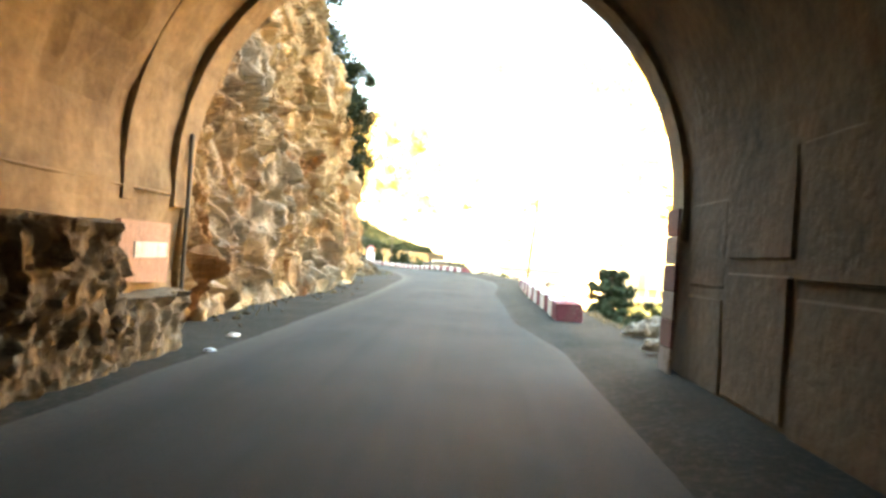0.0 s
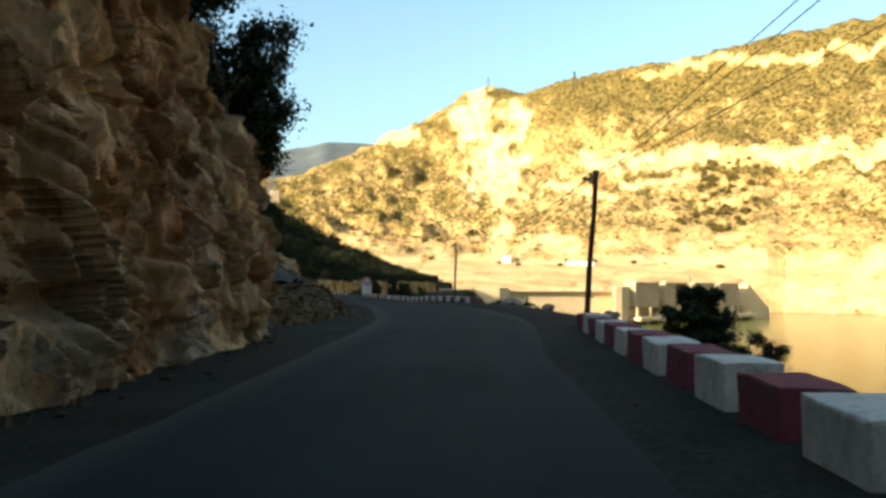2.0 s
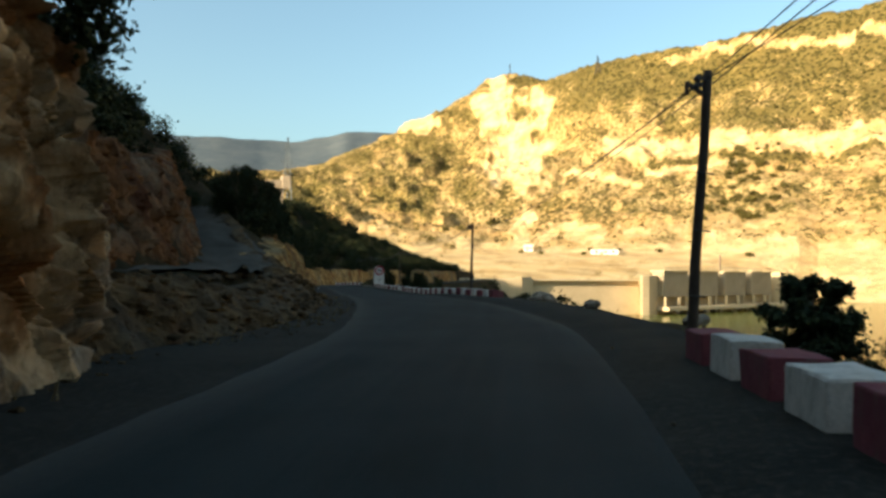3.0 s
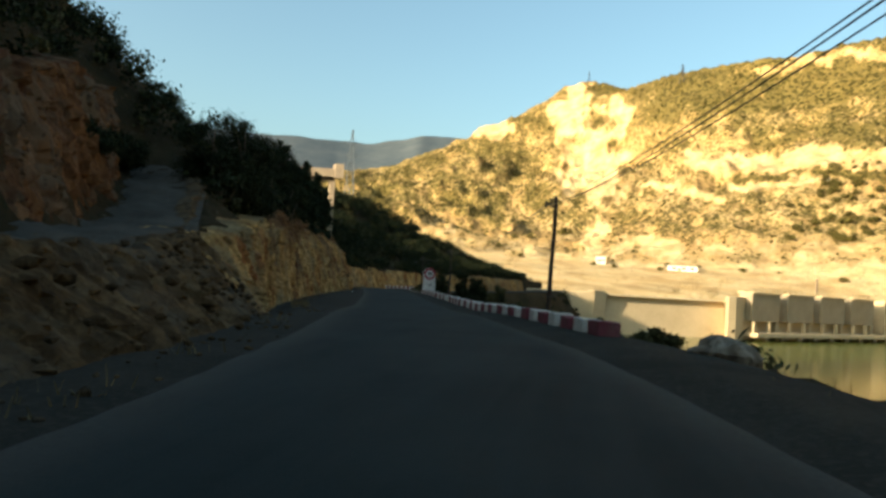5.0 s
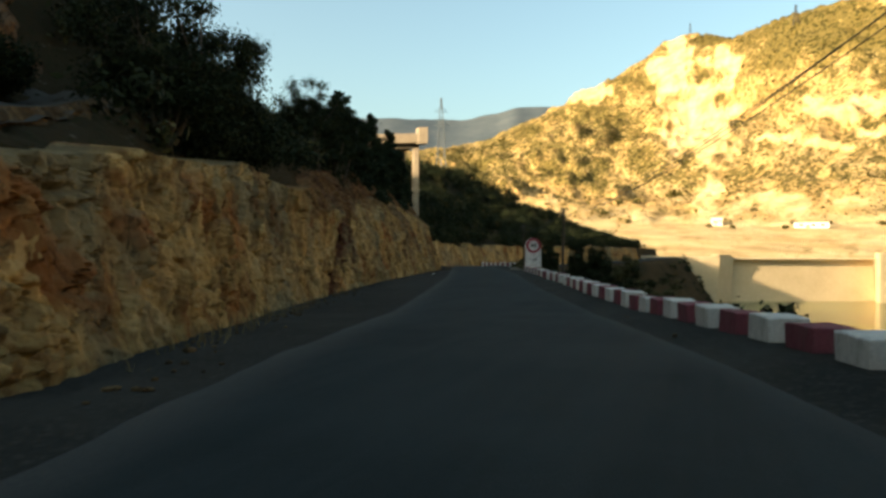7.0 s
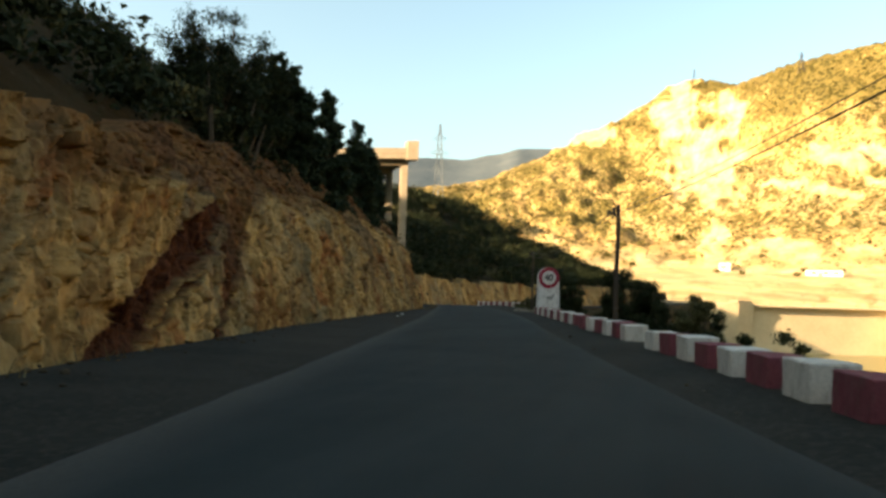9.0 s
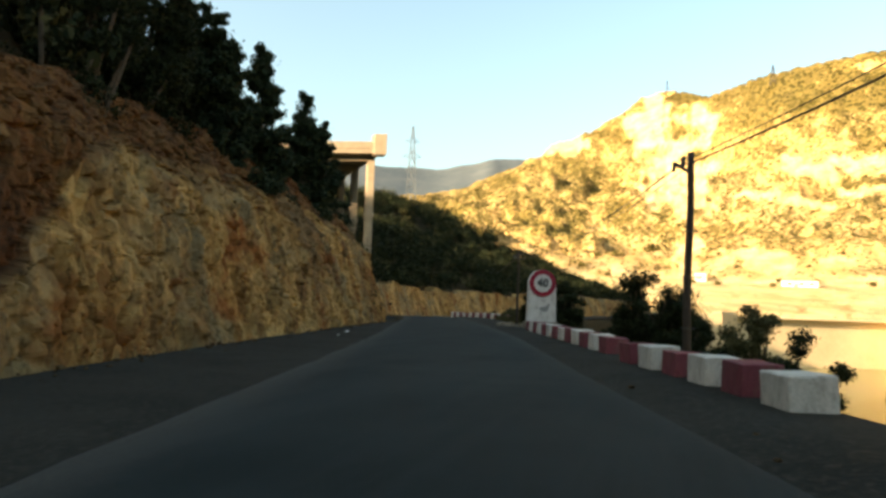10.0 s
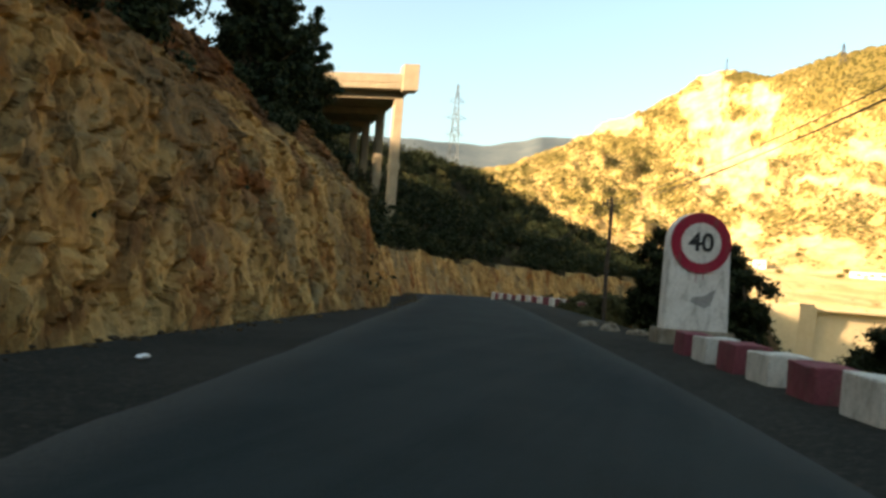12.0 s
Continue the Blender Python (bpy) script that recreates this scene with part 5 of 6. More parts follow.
def prism(base, z0, z1, name, mat, parent, label="", bev=0.04):
    bm = bmesh.new()
    lo, hi = [bm.verts.new((p.x, p.y, z0)) for p in base], [bm.verts.new((p.x, p.y, z1)) for p in base]
    for j in range(len(base)):
        k = (j + 1) % len(base)
        bm.faces.new((lo[j], lo[k], hi[k], hi[j]))
    bm.faces.new(lo)
    bm.faces.new(hi)
    if bev:
        bmesh.ops.bevel(bm, geom=bm.edges[:], offset=bev, segments=1, affect="EDGES")
    return part(name, bm, mat, parent, label)


def quad(p, a, b, u, v):
    return [p + a * u0 + b * v0 for u0, v0 in ((0, 0), (u, 0), (u, v), (0, v))]


prism(quad(PA, E1, E2, 24, 27), 17.2, 17.75, "deck", M_CONCRETE, platform)
prism(quad(PA, E1, E2, 24, 0.45), 17.76, 18.65, "parapet", M_CONCRETE, platform, "solid concrete parapet")
prism(quad(PA, E1, E2, 0.45, 27), 17.76, 18.3, "parapet", M_CONCRETE, platform, "solid concrete parapet")
prism(quad(PA - E1 * 0.35 - E2 * 0.35, E1, E2, 1.5, 1.5), 17.0, 19.5, "corner_post", M_CONCRETE, platform, "heavy corner post")
for u_, v_ in ((0.6, 1.2), (0.6, 9.2), (0.6, 17.2), (0.6, 25.2)):
    c = PA + E1 * u_ + E2 * v_
    zb = float(hill_height(np.array([c.x]), np.array([c.y]))[0]) - 0.6
    zb = min(zb, 12.0)
    col = prism(quad(c, E1, E2, 0.85, 0.85), zb, 17.19, "column", M_CONCRETE, platform)
    if zb < 8.0:
        prism(quad(c - E1 * 0.1 - E2 * 0.1, E1, E2, 1.05, 1.05), 9.7, 10.25, "collar", M_CONCRETE, col, "cast collar at half height", 0.02)
for v_ in (1.2, 9.2, 17.2):
    c = PA + E1 * 0.6 + E2 * v_
    prism(quad(c, E1, E2, 16, 0.6), 16.5, 17.19, "beam", M_CONCRETE, platform, "", 0.02)


# ---------------------------------------------------------------- lattice pylons
def lattice(x, y, z, h, w, label, yaw=20, r=0.16, mat=M_PYLON):
    e = thing("pylon", label, "pylon", "", pose(x, y, z, 0, 0, yaw))
    lv = [0, 0.22, 0.42, 0.6, 0.74, 0.86, 1.0]
    wid = [w, w * 0.76, w * 0.56, w * 0.4, w * 0.3, w * 0.2, w * 0.06]
    cs = [(-1, -1), (1, -1), (1, 1), (-1, 1)]
    for c in cs:
        bm = bmesh.new()
        for j in range(6):
            add_tube(bm, (c[0] * wid[j] / 2, c[1] * wid[j] / 2, lv[j] * h), (c[0] * wid[j + 1] / 2, c[1] * wid[j + 1] / 2, lv[j + 1] * h), r, r, 5)
        part("leg", bm, mat, e)
    for q in range(4):
        bm = bmesh.new()
        a, b = cs[q], cs[(q + 1) % 4]
        for j in range(6):
            p = lambda c, k: (c[0] * wid[k] / 2, c[1] * wid[k] / 2, lv[k] * h)
            add_tube(bm, p(a, j), p(b, j + 1), r * 0.6, r * 0.6, 4)
            add_tube(bm, p(b, j), p(a, j + 1), r * 0.6, r * 0.6, 4)
            add_tube(bm, p(a, j + 1), p(b, j + 1), r * 0.6, r * 0.6, 4)
        part("bracing", bm, mat, e)
    for k, wz in ((0.70, 0.42), (0.80, 0.52), (0.90, 0.38)):
        bm = bmesh.new()
        for s_ in (-1, 1):
            add_tube(bm, (0, 0, k * h + h * 0.03), (s_ * w * wz * 0.8, 0, k * h), r * 0.7, r * 0.5, 4)
            add_tube(bm, (0, 0, k * h - h * 0.01), (s_ * w * wz * 0.8, 0, k * h), r * 0.7, r * 0.5, 4)
        part("cross_arm", bm, mat, e)
    return e


zp = float(hill_height(np.array([-77.2]), np.array([267.5]))[0])
lattice(-77.2, 267.5, zp - 0.5, 48.2 - zp, 6.0, "grey steel lattice power pylon behind the dark spur", 20, 0.11)
rt = 985.0
a_t = math.degrees(math.atan2(120.45 - AX0, 1030 - AY0))
zt = float(far_height(np.array([a_t]), np.array([rt]))[0])
lattice(AX0 + rt * math.sin(math.radians(a_t)), AY0 + rt * math.cos(math.radians(a_t)), zt - 2, 26, 7, "small distant lattice pylon on the mountain ridge", 10, 0.2, M_IRON)
rp = 1325.0
zt = float(far_height(np.array([0.1]), np.array([rp]))[0])
lattice(AX0 + 2, AY0 + rp, zt - 2, 22, 5, "small distant mast on the mountain summit", 0, 0.17, M_IRON)


# ---------------------------------------------------------------- vegetation
def leaves(centres, normals, sizes, rng):
    """Quads of leaf clusters: arrays of vertices and faces."""
    n = len(centres)
    a = rng.normal(size=(n, 3))
    a -= (a * normals).sum(1)[:, None] * normals
    a /= np.linalg.norm(a, axis=1)[:, None] + 1e-9
    b = np.cross(normals, a)
    s = sizes[:, None]
    j = rng.uniform(0.6, 1.2, (n, 4, 1))
    v = np.stack([centres - a * s * 0.95 * j[:, 0], centres - b * s * 0.5 * j[:, 1] + normals * s * 0.12, centres + a * s * j[:, 2], centres + b * s * 0.5 * j[:, 3] + normals * s * 0.12], 1)
    return v.reshape(-1, 3)


def quads_object(name, v, mat, parent=None):
    n = len(v) // 4
    me = bpy.data.meshes.new(name)
    me.vertices.add(len(v))
    me.vertices.foreach_set("co", v.astype(np.float32).ravel())
    me.loops.add(len(v))
    me.loops.foreach_set("vertex_index", np.arange(len(v), dtype=np.int32))
    me.polygons.add(n)
    me.polygons.foreach_set("loop_start", np.arange(0, len(v), 4, dtype=np.int32))
    me.update(calc_edges=True)
    me.validate()
    me.materials.append(mat)
    ob = new(name, me)
    ob.parent = parent
    return ob


def clump(c, r, n, size, rng, flat=1.0):
    """Leaf quads spread through an uneven blob round c."""
    d = rng.normal(size=(n, 3))
    d /= np.linalg.norm(d, axis=1)[:, None]
    rad = rng.uniform(0.35, 1.0, n) ** 0.45
    lump = 0.72 + 0.38 * np.sin(d[:, 0] * 5 + c[0] * 3) * np.cos(d[:, 1] * 4.3 + c[1] * 2) + 0.2 * rng.normal(size=n)
    p = d * (rad * lump)[:, None] * r
    p[:, 2] *= flat
    nn = d + rng.normal(size=(n, 3)) * 0.7
    nn /= np.linalg.norm(nn, axis=1)[:, None]
    return leaves(np.asarray(c)[None, :] + p, nn, rng.uniform(0.6, 1.4, n) * size, rng)


def tree(name, x, y, top, spread, style, mat, label, seed, base=None, category="tree", group="", dens=1.0):
    """A trunk with limbs and a crown of leaf clusters. top: height of its tip in the world."""
    rng = np.random.default_rng(seed)
    rnd = random.Random(seed)
    z0 = float(hill_height(np.array([x]), np.array([y]))[0]) - 0.1 if base is None else base
    h = max(top - z0, 0.8)
    e = thing(name, label, category, group, pose(x, y, z0))
    bm = bmesh.new()
    tips = []
    if style in ("pine", "cypress"):
        for j in range(6):
            add_tube(bm, (0.05 * math.sin(j + seed), 0.05 * math.cos(j * 1.7 + seed), h * 0.9 * j / 6), (0.05 * math.sin(j + 1 + seed), 0.05 * math.cos(j * 1.7 + 1.7 + seed), h * 0.9 * (j + 1) / 6), 0.03 * h * (1 - j / 7), 0.03 * h * (1 - (j + 1) / 7), 7)
        lv = int(11 + 1.3 * h)
        for j in range(lv):
            t = 0.12 + 0.86 * j / lv
            rr_ = 1.2 * spread * (1 - t) ** (0.62 if style == "pine" else 0.5) * (0.3 + 0.95 * rnd.random())
            for q in range(rnd.randint(4, 6)):
                a = rnd.uniform(0, 6.283)
                p = (rr_ * math.cos(a), rr_ * math.sin(a), h * t + rnd.uniform(-0.09, 0.09) * h - 0.10 * rr_)
                add_tube(bm, (0, 0, h * t * 0.94), p, 0.016 * h * (1 - t) + 0.008, 0.006, 4, False)
                fat = 1.0 if style == "pine" else 2.0
                tips.append((p, fat * (0.17 * spread * (1 - t) + 0.022 * h)))
                tips.append(((p[0] * 0.5, p[1] * 0.5, p[2] - 0.02 * h), 0.24 * spread * (1 - t) + 0.025 * h))
                tips.append(((p[0] * 0.78, p[1] * 0.78, p[2] - 0.01 * h), 0.18 * spread * (1 - t) + 0.02 * h))
        tips.append(((0, 0, h * 0.97), 0.06 * h))
    else:
        for b_ in range(rnd.randint(5, 7)):
            a = rnd.uniform(0, 6.283)
            k = rnd.uniform(0.1, 0.45) * spread
            m0 = (k * math.cos(a), k * math.sin(a), h * rnd.uniform(0.35, 0.5))
            add_tube(bm, (0.1 * math.cos(a), 0.1 * math.sin(a), -0.1), m0, 0.022 * h, 0.012 * h, 7)
            for c_ in range(rnd.randint(4, 6)):
                a2 = a + rnd.uniform(-1.5, 1.5)
                k2 = rnd.uniform(0.35, 0.95) * spread
                zz = h * rnd.uniform(0.45, 0.97) * (1 - 0.35 * (k2 / spread) ** 2)
                p = (k2 * math.cos(a2), k2 * math.sin(a2), zz)
                add_tube(bm, m0, p, 0.01 * h, 0.003 * h, 5, False)
                tips.append((p, spread * rnd.uniform(0.2, 0.4)))
                tips.append(((p[0] * 0.75, p[1] * 0.75, zz * rnd.uniform(0.45, 0.85)), spread * rnd.uniform(0.26, 0.44)))
        tips.append(((0, 0, h * 0.9), spread * 0.3))
        for q in range(14):
            a = rnd.uniform(0, 6.283)
            tips.append(((spread * 0.65 * math.cos(a), spread * 0.65 * math.sin(a), h * rnd.uniform(0.1, 0.4)), spread * 0.36))
    part("trunk", bm, M_BARK, e)
    vv = [clump(c, r, int(dens * (0.8 if style == "pine" else 1.5) * (70 + 260 * r)), (0.055 if style == "bush" else 0.075) * (1 + 0.03 * h), rng, 0.8) for c, r in tips]
    quads_object("crown", np.concatenate(vv), mat, e)
    return e


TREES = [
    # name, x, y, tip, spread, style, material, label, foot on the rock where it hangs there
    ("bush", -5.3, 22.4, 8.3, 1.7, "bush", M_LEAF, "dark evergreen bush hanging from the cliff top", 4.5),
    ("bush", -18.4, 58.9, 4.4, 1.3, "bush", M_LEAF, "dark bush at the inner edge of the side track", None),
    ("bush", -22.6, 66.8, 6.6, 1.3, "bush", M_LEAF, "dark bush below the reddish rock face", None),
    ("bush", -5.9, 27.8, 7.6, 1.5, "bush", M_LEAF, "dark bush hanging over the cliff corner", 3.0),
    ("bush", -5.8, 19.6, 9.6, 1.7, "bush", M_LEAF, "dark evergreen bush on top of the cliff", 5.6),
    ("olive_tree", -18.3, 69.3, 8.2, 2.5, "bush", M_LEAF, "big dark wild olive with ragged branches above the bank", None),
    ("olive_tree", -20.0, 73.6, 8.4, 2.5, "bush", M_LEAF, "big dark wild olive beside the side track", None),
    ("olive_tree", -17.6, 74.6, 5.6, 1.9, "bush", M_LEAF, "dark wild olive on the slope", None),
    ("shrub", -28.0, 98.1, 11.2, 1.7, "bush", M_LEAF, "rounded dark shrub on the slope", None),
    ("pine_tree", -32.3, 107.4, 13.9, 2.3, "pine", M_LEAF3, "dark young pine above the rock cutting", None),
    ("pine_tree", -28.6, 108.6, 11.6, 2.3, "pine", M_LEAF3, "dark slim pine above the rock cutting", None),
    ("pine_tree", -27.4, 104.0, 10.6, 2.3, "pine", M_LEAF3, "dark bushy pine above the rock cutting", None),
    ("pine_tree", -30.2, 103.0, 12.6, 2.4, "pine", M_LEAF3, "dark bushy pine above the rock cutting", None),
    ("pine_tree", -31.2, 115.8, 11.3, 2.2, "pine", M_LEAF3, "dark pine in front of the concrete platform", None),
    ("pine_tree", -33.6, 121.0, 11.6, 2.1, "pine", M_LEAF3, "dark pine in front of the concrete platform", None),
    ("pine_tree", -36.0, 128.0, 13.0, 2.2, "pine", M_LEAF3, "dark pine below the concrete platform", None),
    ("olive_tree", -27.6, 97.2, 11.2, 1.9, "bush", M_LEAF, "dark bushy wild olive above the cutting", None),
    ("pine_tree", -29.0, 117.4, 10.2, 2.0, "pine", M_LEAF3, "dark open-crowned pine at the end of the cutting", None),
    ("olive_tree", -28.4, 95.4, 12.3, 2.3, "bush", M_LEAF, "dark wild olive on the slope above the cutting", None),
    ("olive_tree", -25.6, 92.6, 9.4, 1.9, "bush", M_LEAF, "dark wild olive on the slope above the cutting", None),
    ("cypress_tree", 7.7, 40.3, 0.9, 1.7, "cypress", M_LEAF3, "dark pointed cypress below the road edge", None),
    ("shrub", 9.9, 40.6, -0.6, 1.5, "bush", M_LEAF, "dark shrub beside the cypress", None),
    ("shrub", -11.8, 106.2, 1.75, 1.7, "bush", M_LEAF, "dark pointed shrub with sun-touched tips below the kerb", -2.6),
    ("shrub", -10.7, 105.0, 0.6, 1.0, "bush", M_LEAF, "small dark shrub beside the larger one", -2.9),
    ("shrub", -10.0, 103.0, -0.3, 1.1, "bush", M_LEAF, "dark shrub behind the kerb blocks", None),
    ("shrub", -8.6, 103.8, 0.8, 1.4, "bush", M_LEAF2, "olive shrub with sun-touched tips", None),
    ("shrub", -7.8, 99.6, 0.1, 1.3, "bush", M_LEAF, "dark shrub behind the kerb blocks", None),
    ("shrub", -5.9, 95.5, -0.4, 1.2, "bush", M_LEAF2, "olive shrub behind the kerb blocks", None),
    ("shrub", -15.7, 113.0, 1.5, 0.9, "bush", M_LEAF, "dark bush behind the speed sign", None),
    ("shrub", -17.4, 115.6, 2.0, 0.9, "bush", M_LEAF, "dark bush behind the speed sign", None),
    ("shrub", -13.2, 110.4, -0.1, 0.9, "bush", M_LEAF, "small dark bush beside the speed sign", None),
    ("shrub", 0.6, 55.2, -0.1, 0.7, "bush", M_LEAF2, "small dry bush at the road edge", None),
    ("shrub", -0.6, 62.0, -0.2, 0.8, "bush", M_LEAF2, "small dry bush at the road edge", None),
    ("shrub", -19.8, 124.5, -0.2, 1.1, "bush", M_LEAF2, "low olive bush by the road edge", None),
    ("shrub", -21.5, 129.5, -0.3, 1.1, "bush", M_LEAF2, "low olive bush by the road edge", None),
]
for j, (nm, x, y, tp, sp_, st, mt, lab, ft) in enumerate(TREES):
    if ft is None:
        # keep clear of the rock edge
        kx, ux = nearest(np.array([x]), np.array([y]))
        sx = CY[kx[0]]
        gap = foot_u(sx) + cut_h(sx) * 0.3 + 0.5 * sp_ + 0.6 - ux[0]
        if ux[0] > 0 and gap > 0:
            x, y = x + LEFT[kx[0], 0] * gap, y + LEFT[kx[0], 1] * gap
    tree(nm, x, y, tp, sp_, st, mt, lab, 300 + j, ft, "tree" if "tree" in nm else "shrub", "", 1.5 if nm == "shrub" else 1.1)

# scrub that covers the near slopes
rng = np.random.default_rng(77)
nb = 21000
bx, by = rng.uniform(-125, 45, nb), rng.uniform(24, 275, nb)
kk, uu = nearest(bx, by)
ss = CY[kk]
du = uu - foot_u(ss)
dr = -uu - kerb_u(ss)
onleft = (du > 1.9) & (du < 75)
track_clear = (ss > 27) & (ss < 76) & (du < track_in(ss) + 3.2) & (du > track_out(ss) - 1.2 - 2 * (ss < 56))
onright = (dr > 2.2) & (dr < 17) & (rng.uniform(size=nb) < 0.22)
patchy = fbm(bx * 0.09, by * 0.09, None, 3, 83)
keep = (onleft & ~track_clear & (patchy > -0.75) & (rng.uniform(size=nb) < np.clip(1.15 - du / 110, 0.35, 1))) | (onright & (patchy > -0.1) & ~((ss < 33)))
bx, by, du, dr, onl = bx[keep], by[keep], du[keep], dr[keep], onleft[keep]
bz = hill_height(bx, by)
dark, olive = [], []
for x, y, z, d_, l_ in zip(bx, by, bz, du, onl):
    r = rng.uniform(0.55, 1.45) * (1.0 if l_ else 0.6) * (1.3 if y > 118 else 1.0)
    far = max(0.0, (y - 60) / 200)
    n = int(46 * r * (1.5 - min(far, 0.9)))
    for q in range(2):
        o = rng.normal(size=3) * r * 0.4
        (dark if rng.uniform() < 0.86 else olive).append(clump((x + o[0], y + o[1], z + r * 0.55 + abs(o[2]) * 0.6), r * 0.85, int(n * 1.15), 0.14 + 0.12 * far, rng, 0.85))
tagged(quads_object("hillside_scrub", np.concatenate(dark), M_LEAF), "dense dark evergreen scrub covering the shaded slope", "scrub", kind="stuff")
tagged(quads_object("hillside_scrub", np.concatenate(olive), M_LEAF2), "olive and dry scrub between the dark bushes", "scrub", kind="stuff")

# dry grass along the shoulders and the top of the cuts
n = 3600
k = rng.integers(np.searchsorted(CY, 10), np.searchsorted(CY, 150), n)
side = rng.uniform(size=n) < 0.5
off = np.where(side, foot_u(CY[k]) - rng.uniform(-0.1, 0.5, n) - 0.9 * (CY[k] > 57), -kerb_u(CY[k]) - rng.uniform(0.3, 1.6, n))
gp = CL[k] + LEFT[k] * off[:, None]
good = fbm(gp[:, 0] * 0.6, gp[:, 1] * 0.6, None, 2, 91) > 0.05
gp = gp[good]
gz0 = hill_height(gp[:, 0], gp[:, 1])
gz0 = np.maximum(gz0, road_z(gp[:, 1]) - 0.05)
ang = rng.uniform(0, 6.283, len(gp))
hgt = rng.uniform(0.06, 0.26, len(gp))
tip = np.stack([gp[:, 0] + rng.normal(size=len(gp)) * 0.06, gp[:, 1] + rng.normal(size=len(gp)) * 0.06, gz0 + hgt], 1)
b0 = np.stack([gp[:, 0], gp[:, 1], gz0 - 0.02], 1)
w = np.stack([np.cos(ang), np.sin(ang), 0 * ang], 1) * 0.012
gv = np.stack([b0 - w, b0 + w, tip + w * 0.3, tip - w * 0.3], 1).reshape(-1, 3)
tagged(quads_object("dry_grass", gv, M_DRY), "thin dry grass along the road edges", "grass", kind="stuff")

# scrub on the sunny mountain
nf = 26000
fa, fr = rng.uniform(-20, 30, nf), np.sqrt(rng.uniform(430 ** 2, 1330 ** 2, nf))
fz = far_height(fa, fr)
ia = np.clip(np.searchsorted(azs, fa), 0, naz - 1)
ir = np.clip(np.searchsorted(rr, fr), 0, len(rr) - 1)
bmask = np.clip(bare, 0, 1)[ir, ia]
ok = (rng.uniform(size=nf) < 1.15 - 1.2 * bmask) & (bmask < 0.88) & (fr < RIDGE_R(fa) * 0.99)
fa, fr, fz = fa[ok], fr[ok], fz[ok]
spec = [(6.7, 497, 2.6), (8.9, 500, 2.5), (12.0, 492, 2.9), (18.5, 486, 3.0), (-1.1, 724, 8.5), (-3.7, 640, 5.0), (-2.5, 690, 4.0), (1.2, 480, 2.2), (2.8, 470, 2.4), (15.2, 620, 3.4), (-5, 640, 4), (-7.5, 620, 4.5), (-9.5, 640, 4.2),
        (-6.2, 560, 3.2), (-4.4, 520, 3.0), (17.5, 660, 5), (19.0, 666, 6), (20.4, 660, 5), (6.2, 470, 2.4), (10.6, 560, 2.0)]
cl_ = []
for a_, r_, z_ in zip(fa, fr, fz):
    s_ = rng.uniform(0.7, 1.9) * (0.7 + r_ / 1600)
    x, y = AX0 + r_ * math.sin(math.radians(a_)), AY0 + r_ * math.cos(math.radians(a_))
    cl_.append(clump((x, y, z_ + s_ * 0.4), s_, 9, s_ * 0.6, rng, 0.9))
for q in range(70):
    spec.append((rng.normal(18.3, 1.3), rng.uniform(560, 720), rng.uniform(2.0, 4.6)))
for a_, r_, s_ in spec:
    x, y = AX0 + r_ * math.sin(math.radians(a_)), AY0 + r_ * math.cos(math.radians(a_))
    z_ = float(far_height(np.array([a_]), np.array([float(r_)]))[0])
    cl_.append(clump((x, y, z_ + s_ * 0.5), s_, 160, s_ * 0.22, rng, 0.7))
tagged(quads_object("mountain_scrub", np.concatenate(cl_), M_FARSCRUB), "scattered olive bushes on the sunny mountain", "scrub", kind="stuff")

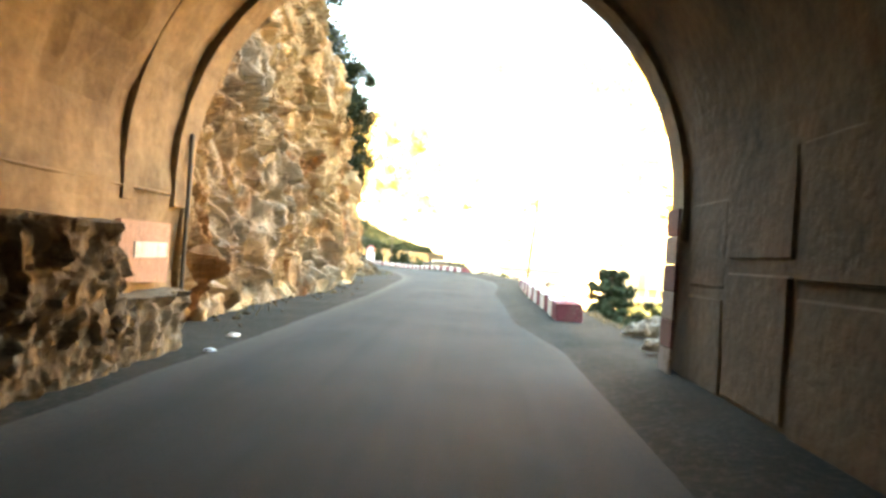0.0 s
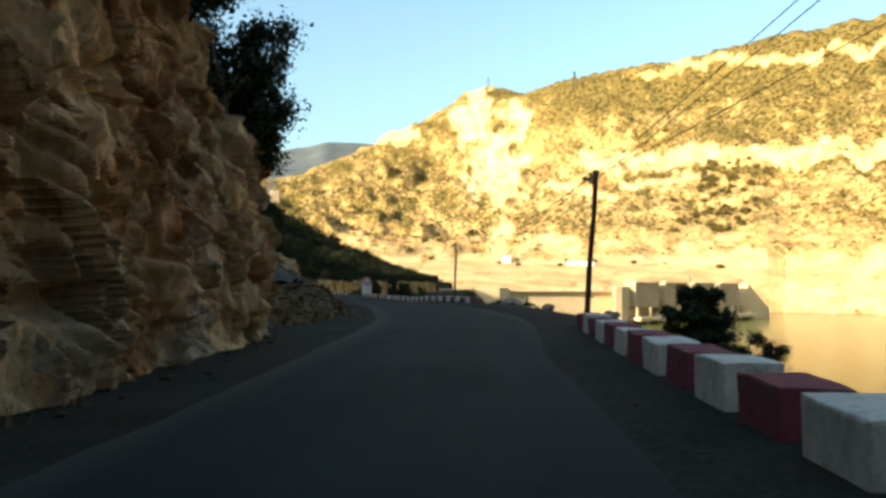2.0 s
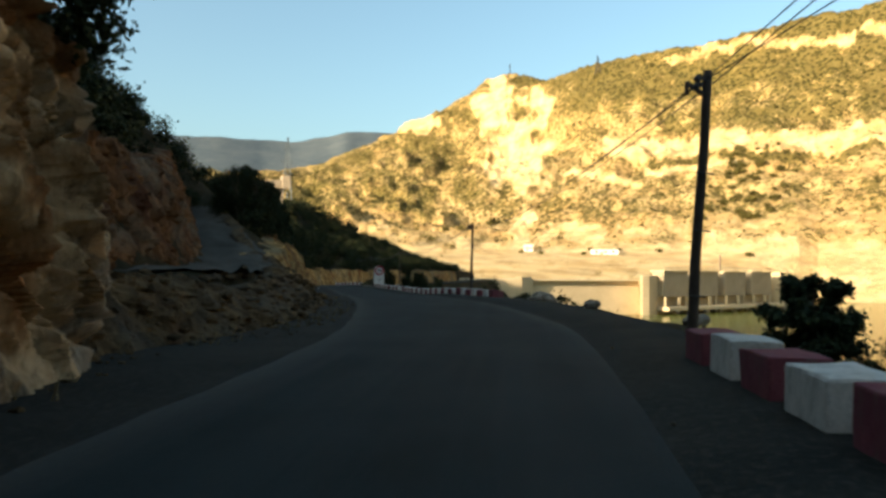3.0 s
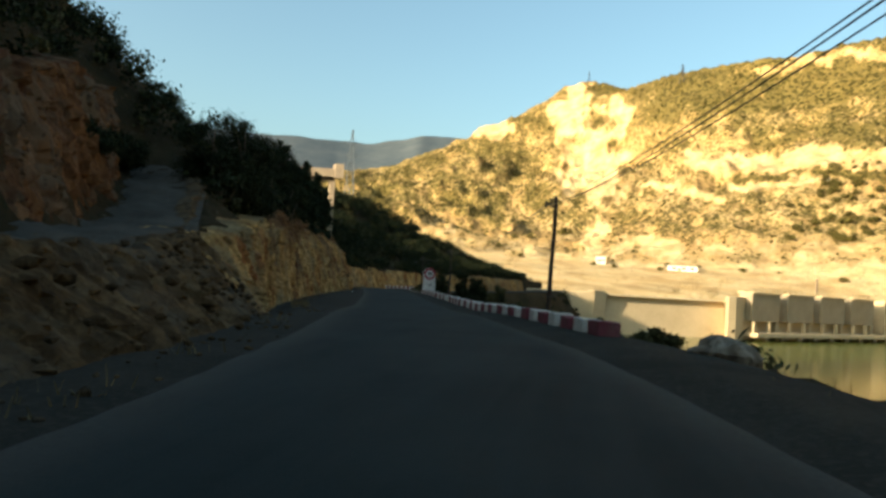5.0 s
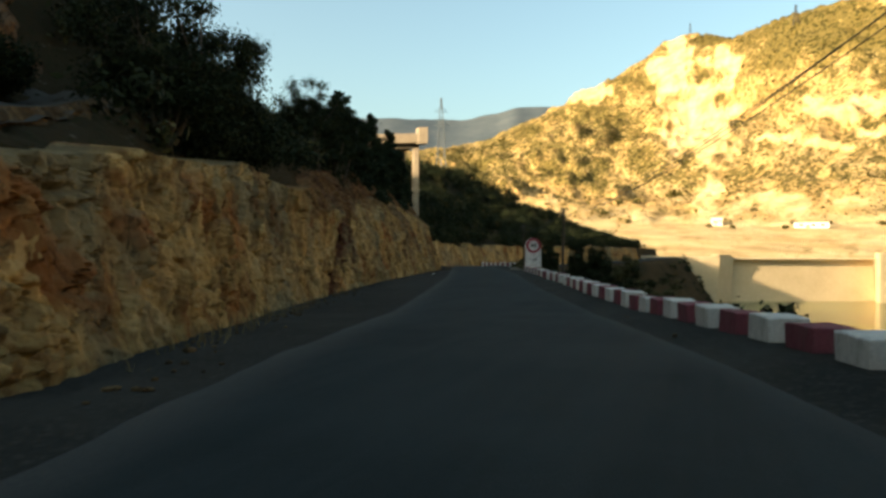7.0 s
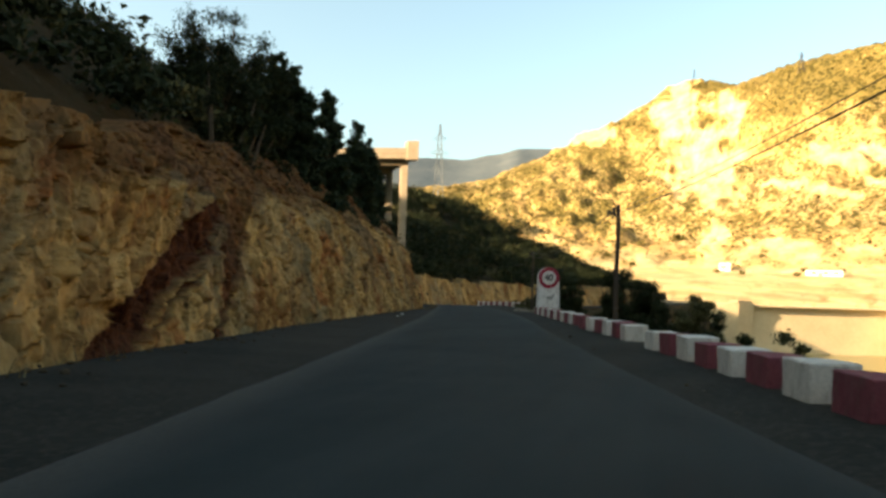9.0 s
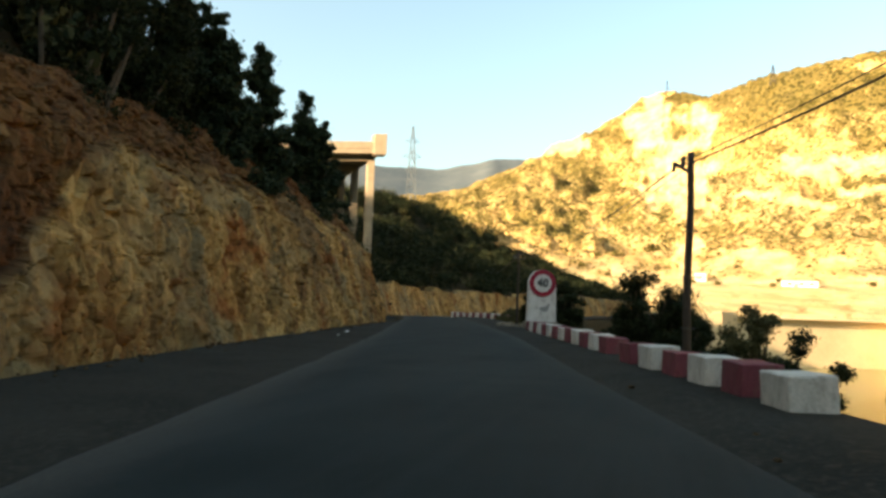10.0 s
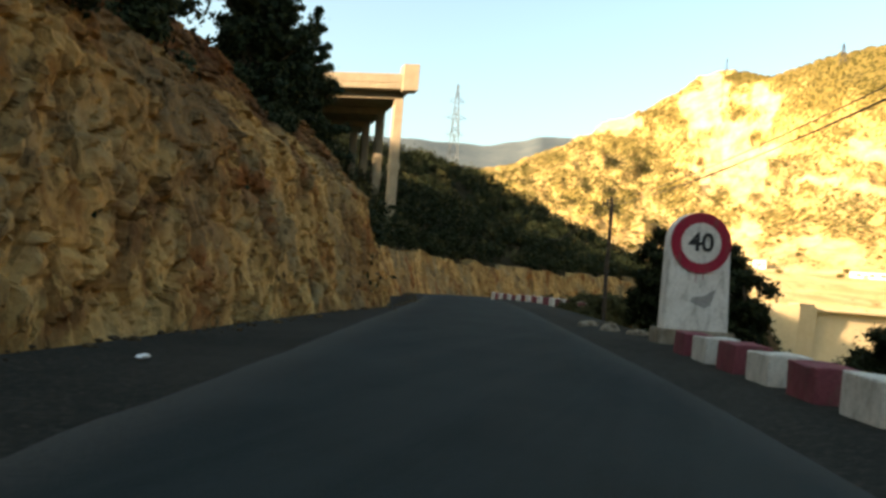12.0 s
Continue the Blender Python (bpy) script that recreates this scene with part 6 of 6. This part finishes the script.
# loose stones along the feet of the rock and litter on the shoulder
rnd = random.Random(9)
ico = bmesh.new()
bmesh.ops.create_icosphere(ico, subdivisions=1, radius=1.0)
ICO_V = [v.co.copy() for v in ico.verts]
ICO_F = [[v.index for v in f.verts] for f in ico.faces]
ico.free()
verts, faces = [], []
for j in range(800):
    kq = rnd.randrange(int(np.searchsorted(CY, 9)), int(np.searchsorted(CY, 145)))
    if rnd.random() < 0.75:
        u = foot_u(CY[kq]) - abs(rnd.gauss(0, 0.42)) + (0.15 if CY[kq] < 57 else -0.95)
        sz = min(abs(rnd.gauss(0, 0.028)) + 0.012, 0.08)
    else:
        u = -kerb_u(CY[kq]) + abs(rnd.gauss(0, 0.35)) - 0.1
        sz = min(abs(rnd.gauss(0, 0.02)) + 0.01, 0.06)
    p = CL[kq] + LEFT[kq] * u
    c = Vector((p[0], p[1], float(road_z(CY[kq])) + (0.08 if u < 0 else 0.0)))
    b0 = len(verts)
    ax = Vector((rnd.uniform(0.7, 1.5), rnd.uniform(0.7, 1.4), rnd.uniform(0.4, 0.8))) * sz
    for d in ICO_V:
        q = 0.75 + 0.5 * rnd.random()
        verts.append(c + Vector((d.x * ax.x, d.y * ax.y, d.z * ax.z)) * q)
    faces += [[b0 + a for a in f] for f in ICO_F]
for j in range(420):
    kq = rnd.randrange(int(np.searchsorted(CY, 31)), int(np.searchsorted(CY, 57)))
    u = foot_u(CY[kq]) + rnd.uniform(0.0, 3.2)
    p = CL[kq] + LEFT[kq] * u
    sz = min(abs(rnd.gauss(0, 0.05)) + 0.02, 0.17)
    over_ = min(max(u - foot_u(CY[kq]), 0) / 1.2, float(cut_h(CY[kq])))
    c = Vector((p[0], p[1], max(float(hill_height(np.array([p[0]]), np.array([p[1]]))[0]), float(road_z(CY[kq])) + over_ - 0.1)))
    b0 = len(verts)
    for d in ICO_V:
        verts.append(c + Vector((d.x * 1.2, d.y, d.z * 0.7)) * sz * (0.75 + 0.5 * rnd.random()))
    faces += [[b0 + a for a in f] for f in ICO_F]
st = mesh_object("loose_stones", verts, faces, M_BANK)
tagged(st, "scattered brown chips of stone along the rock foot", "stones", kind="stuff")


def litter(x, y, s, seed, lab):
    rnd = random.Random(seed)
    bm = bmesh.new()
    bmesh.ops.create_icosphere(bm, subdivisions=2, radius=s)
    for v in bm.verts:
        v.co *= 0.7 + 0.6 * rnd.random()
        v.co.z = abs(v.co.z) * 0.45
    ob = part("litter", bm, M_LITTER)
    ob.matrix_world = pose(x, y, float(road_z(y)) + 0.01, 0, 0, seed * 40)
    tagged(ob, lab, "litter", "litter on the shoulder")


for j, (x, y, s) in enumerate([(2.0, 7.2, 0.09), (2.2, 10.4, 0.07), (-2.8, 6.6, 0.06), (-3.0, 8.0, 0.08), (-15.5, 103.9, 0.06), (-21.7, 101.3, 0.07), (-21.0, 99.0, 0.04)]):
    litter(x, y, s, j, "crumpled white scrap of plastic on the ground")
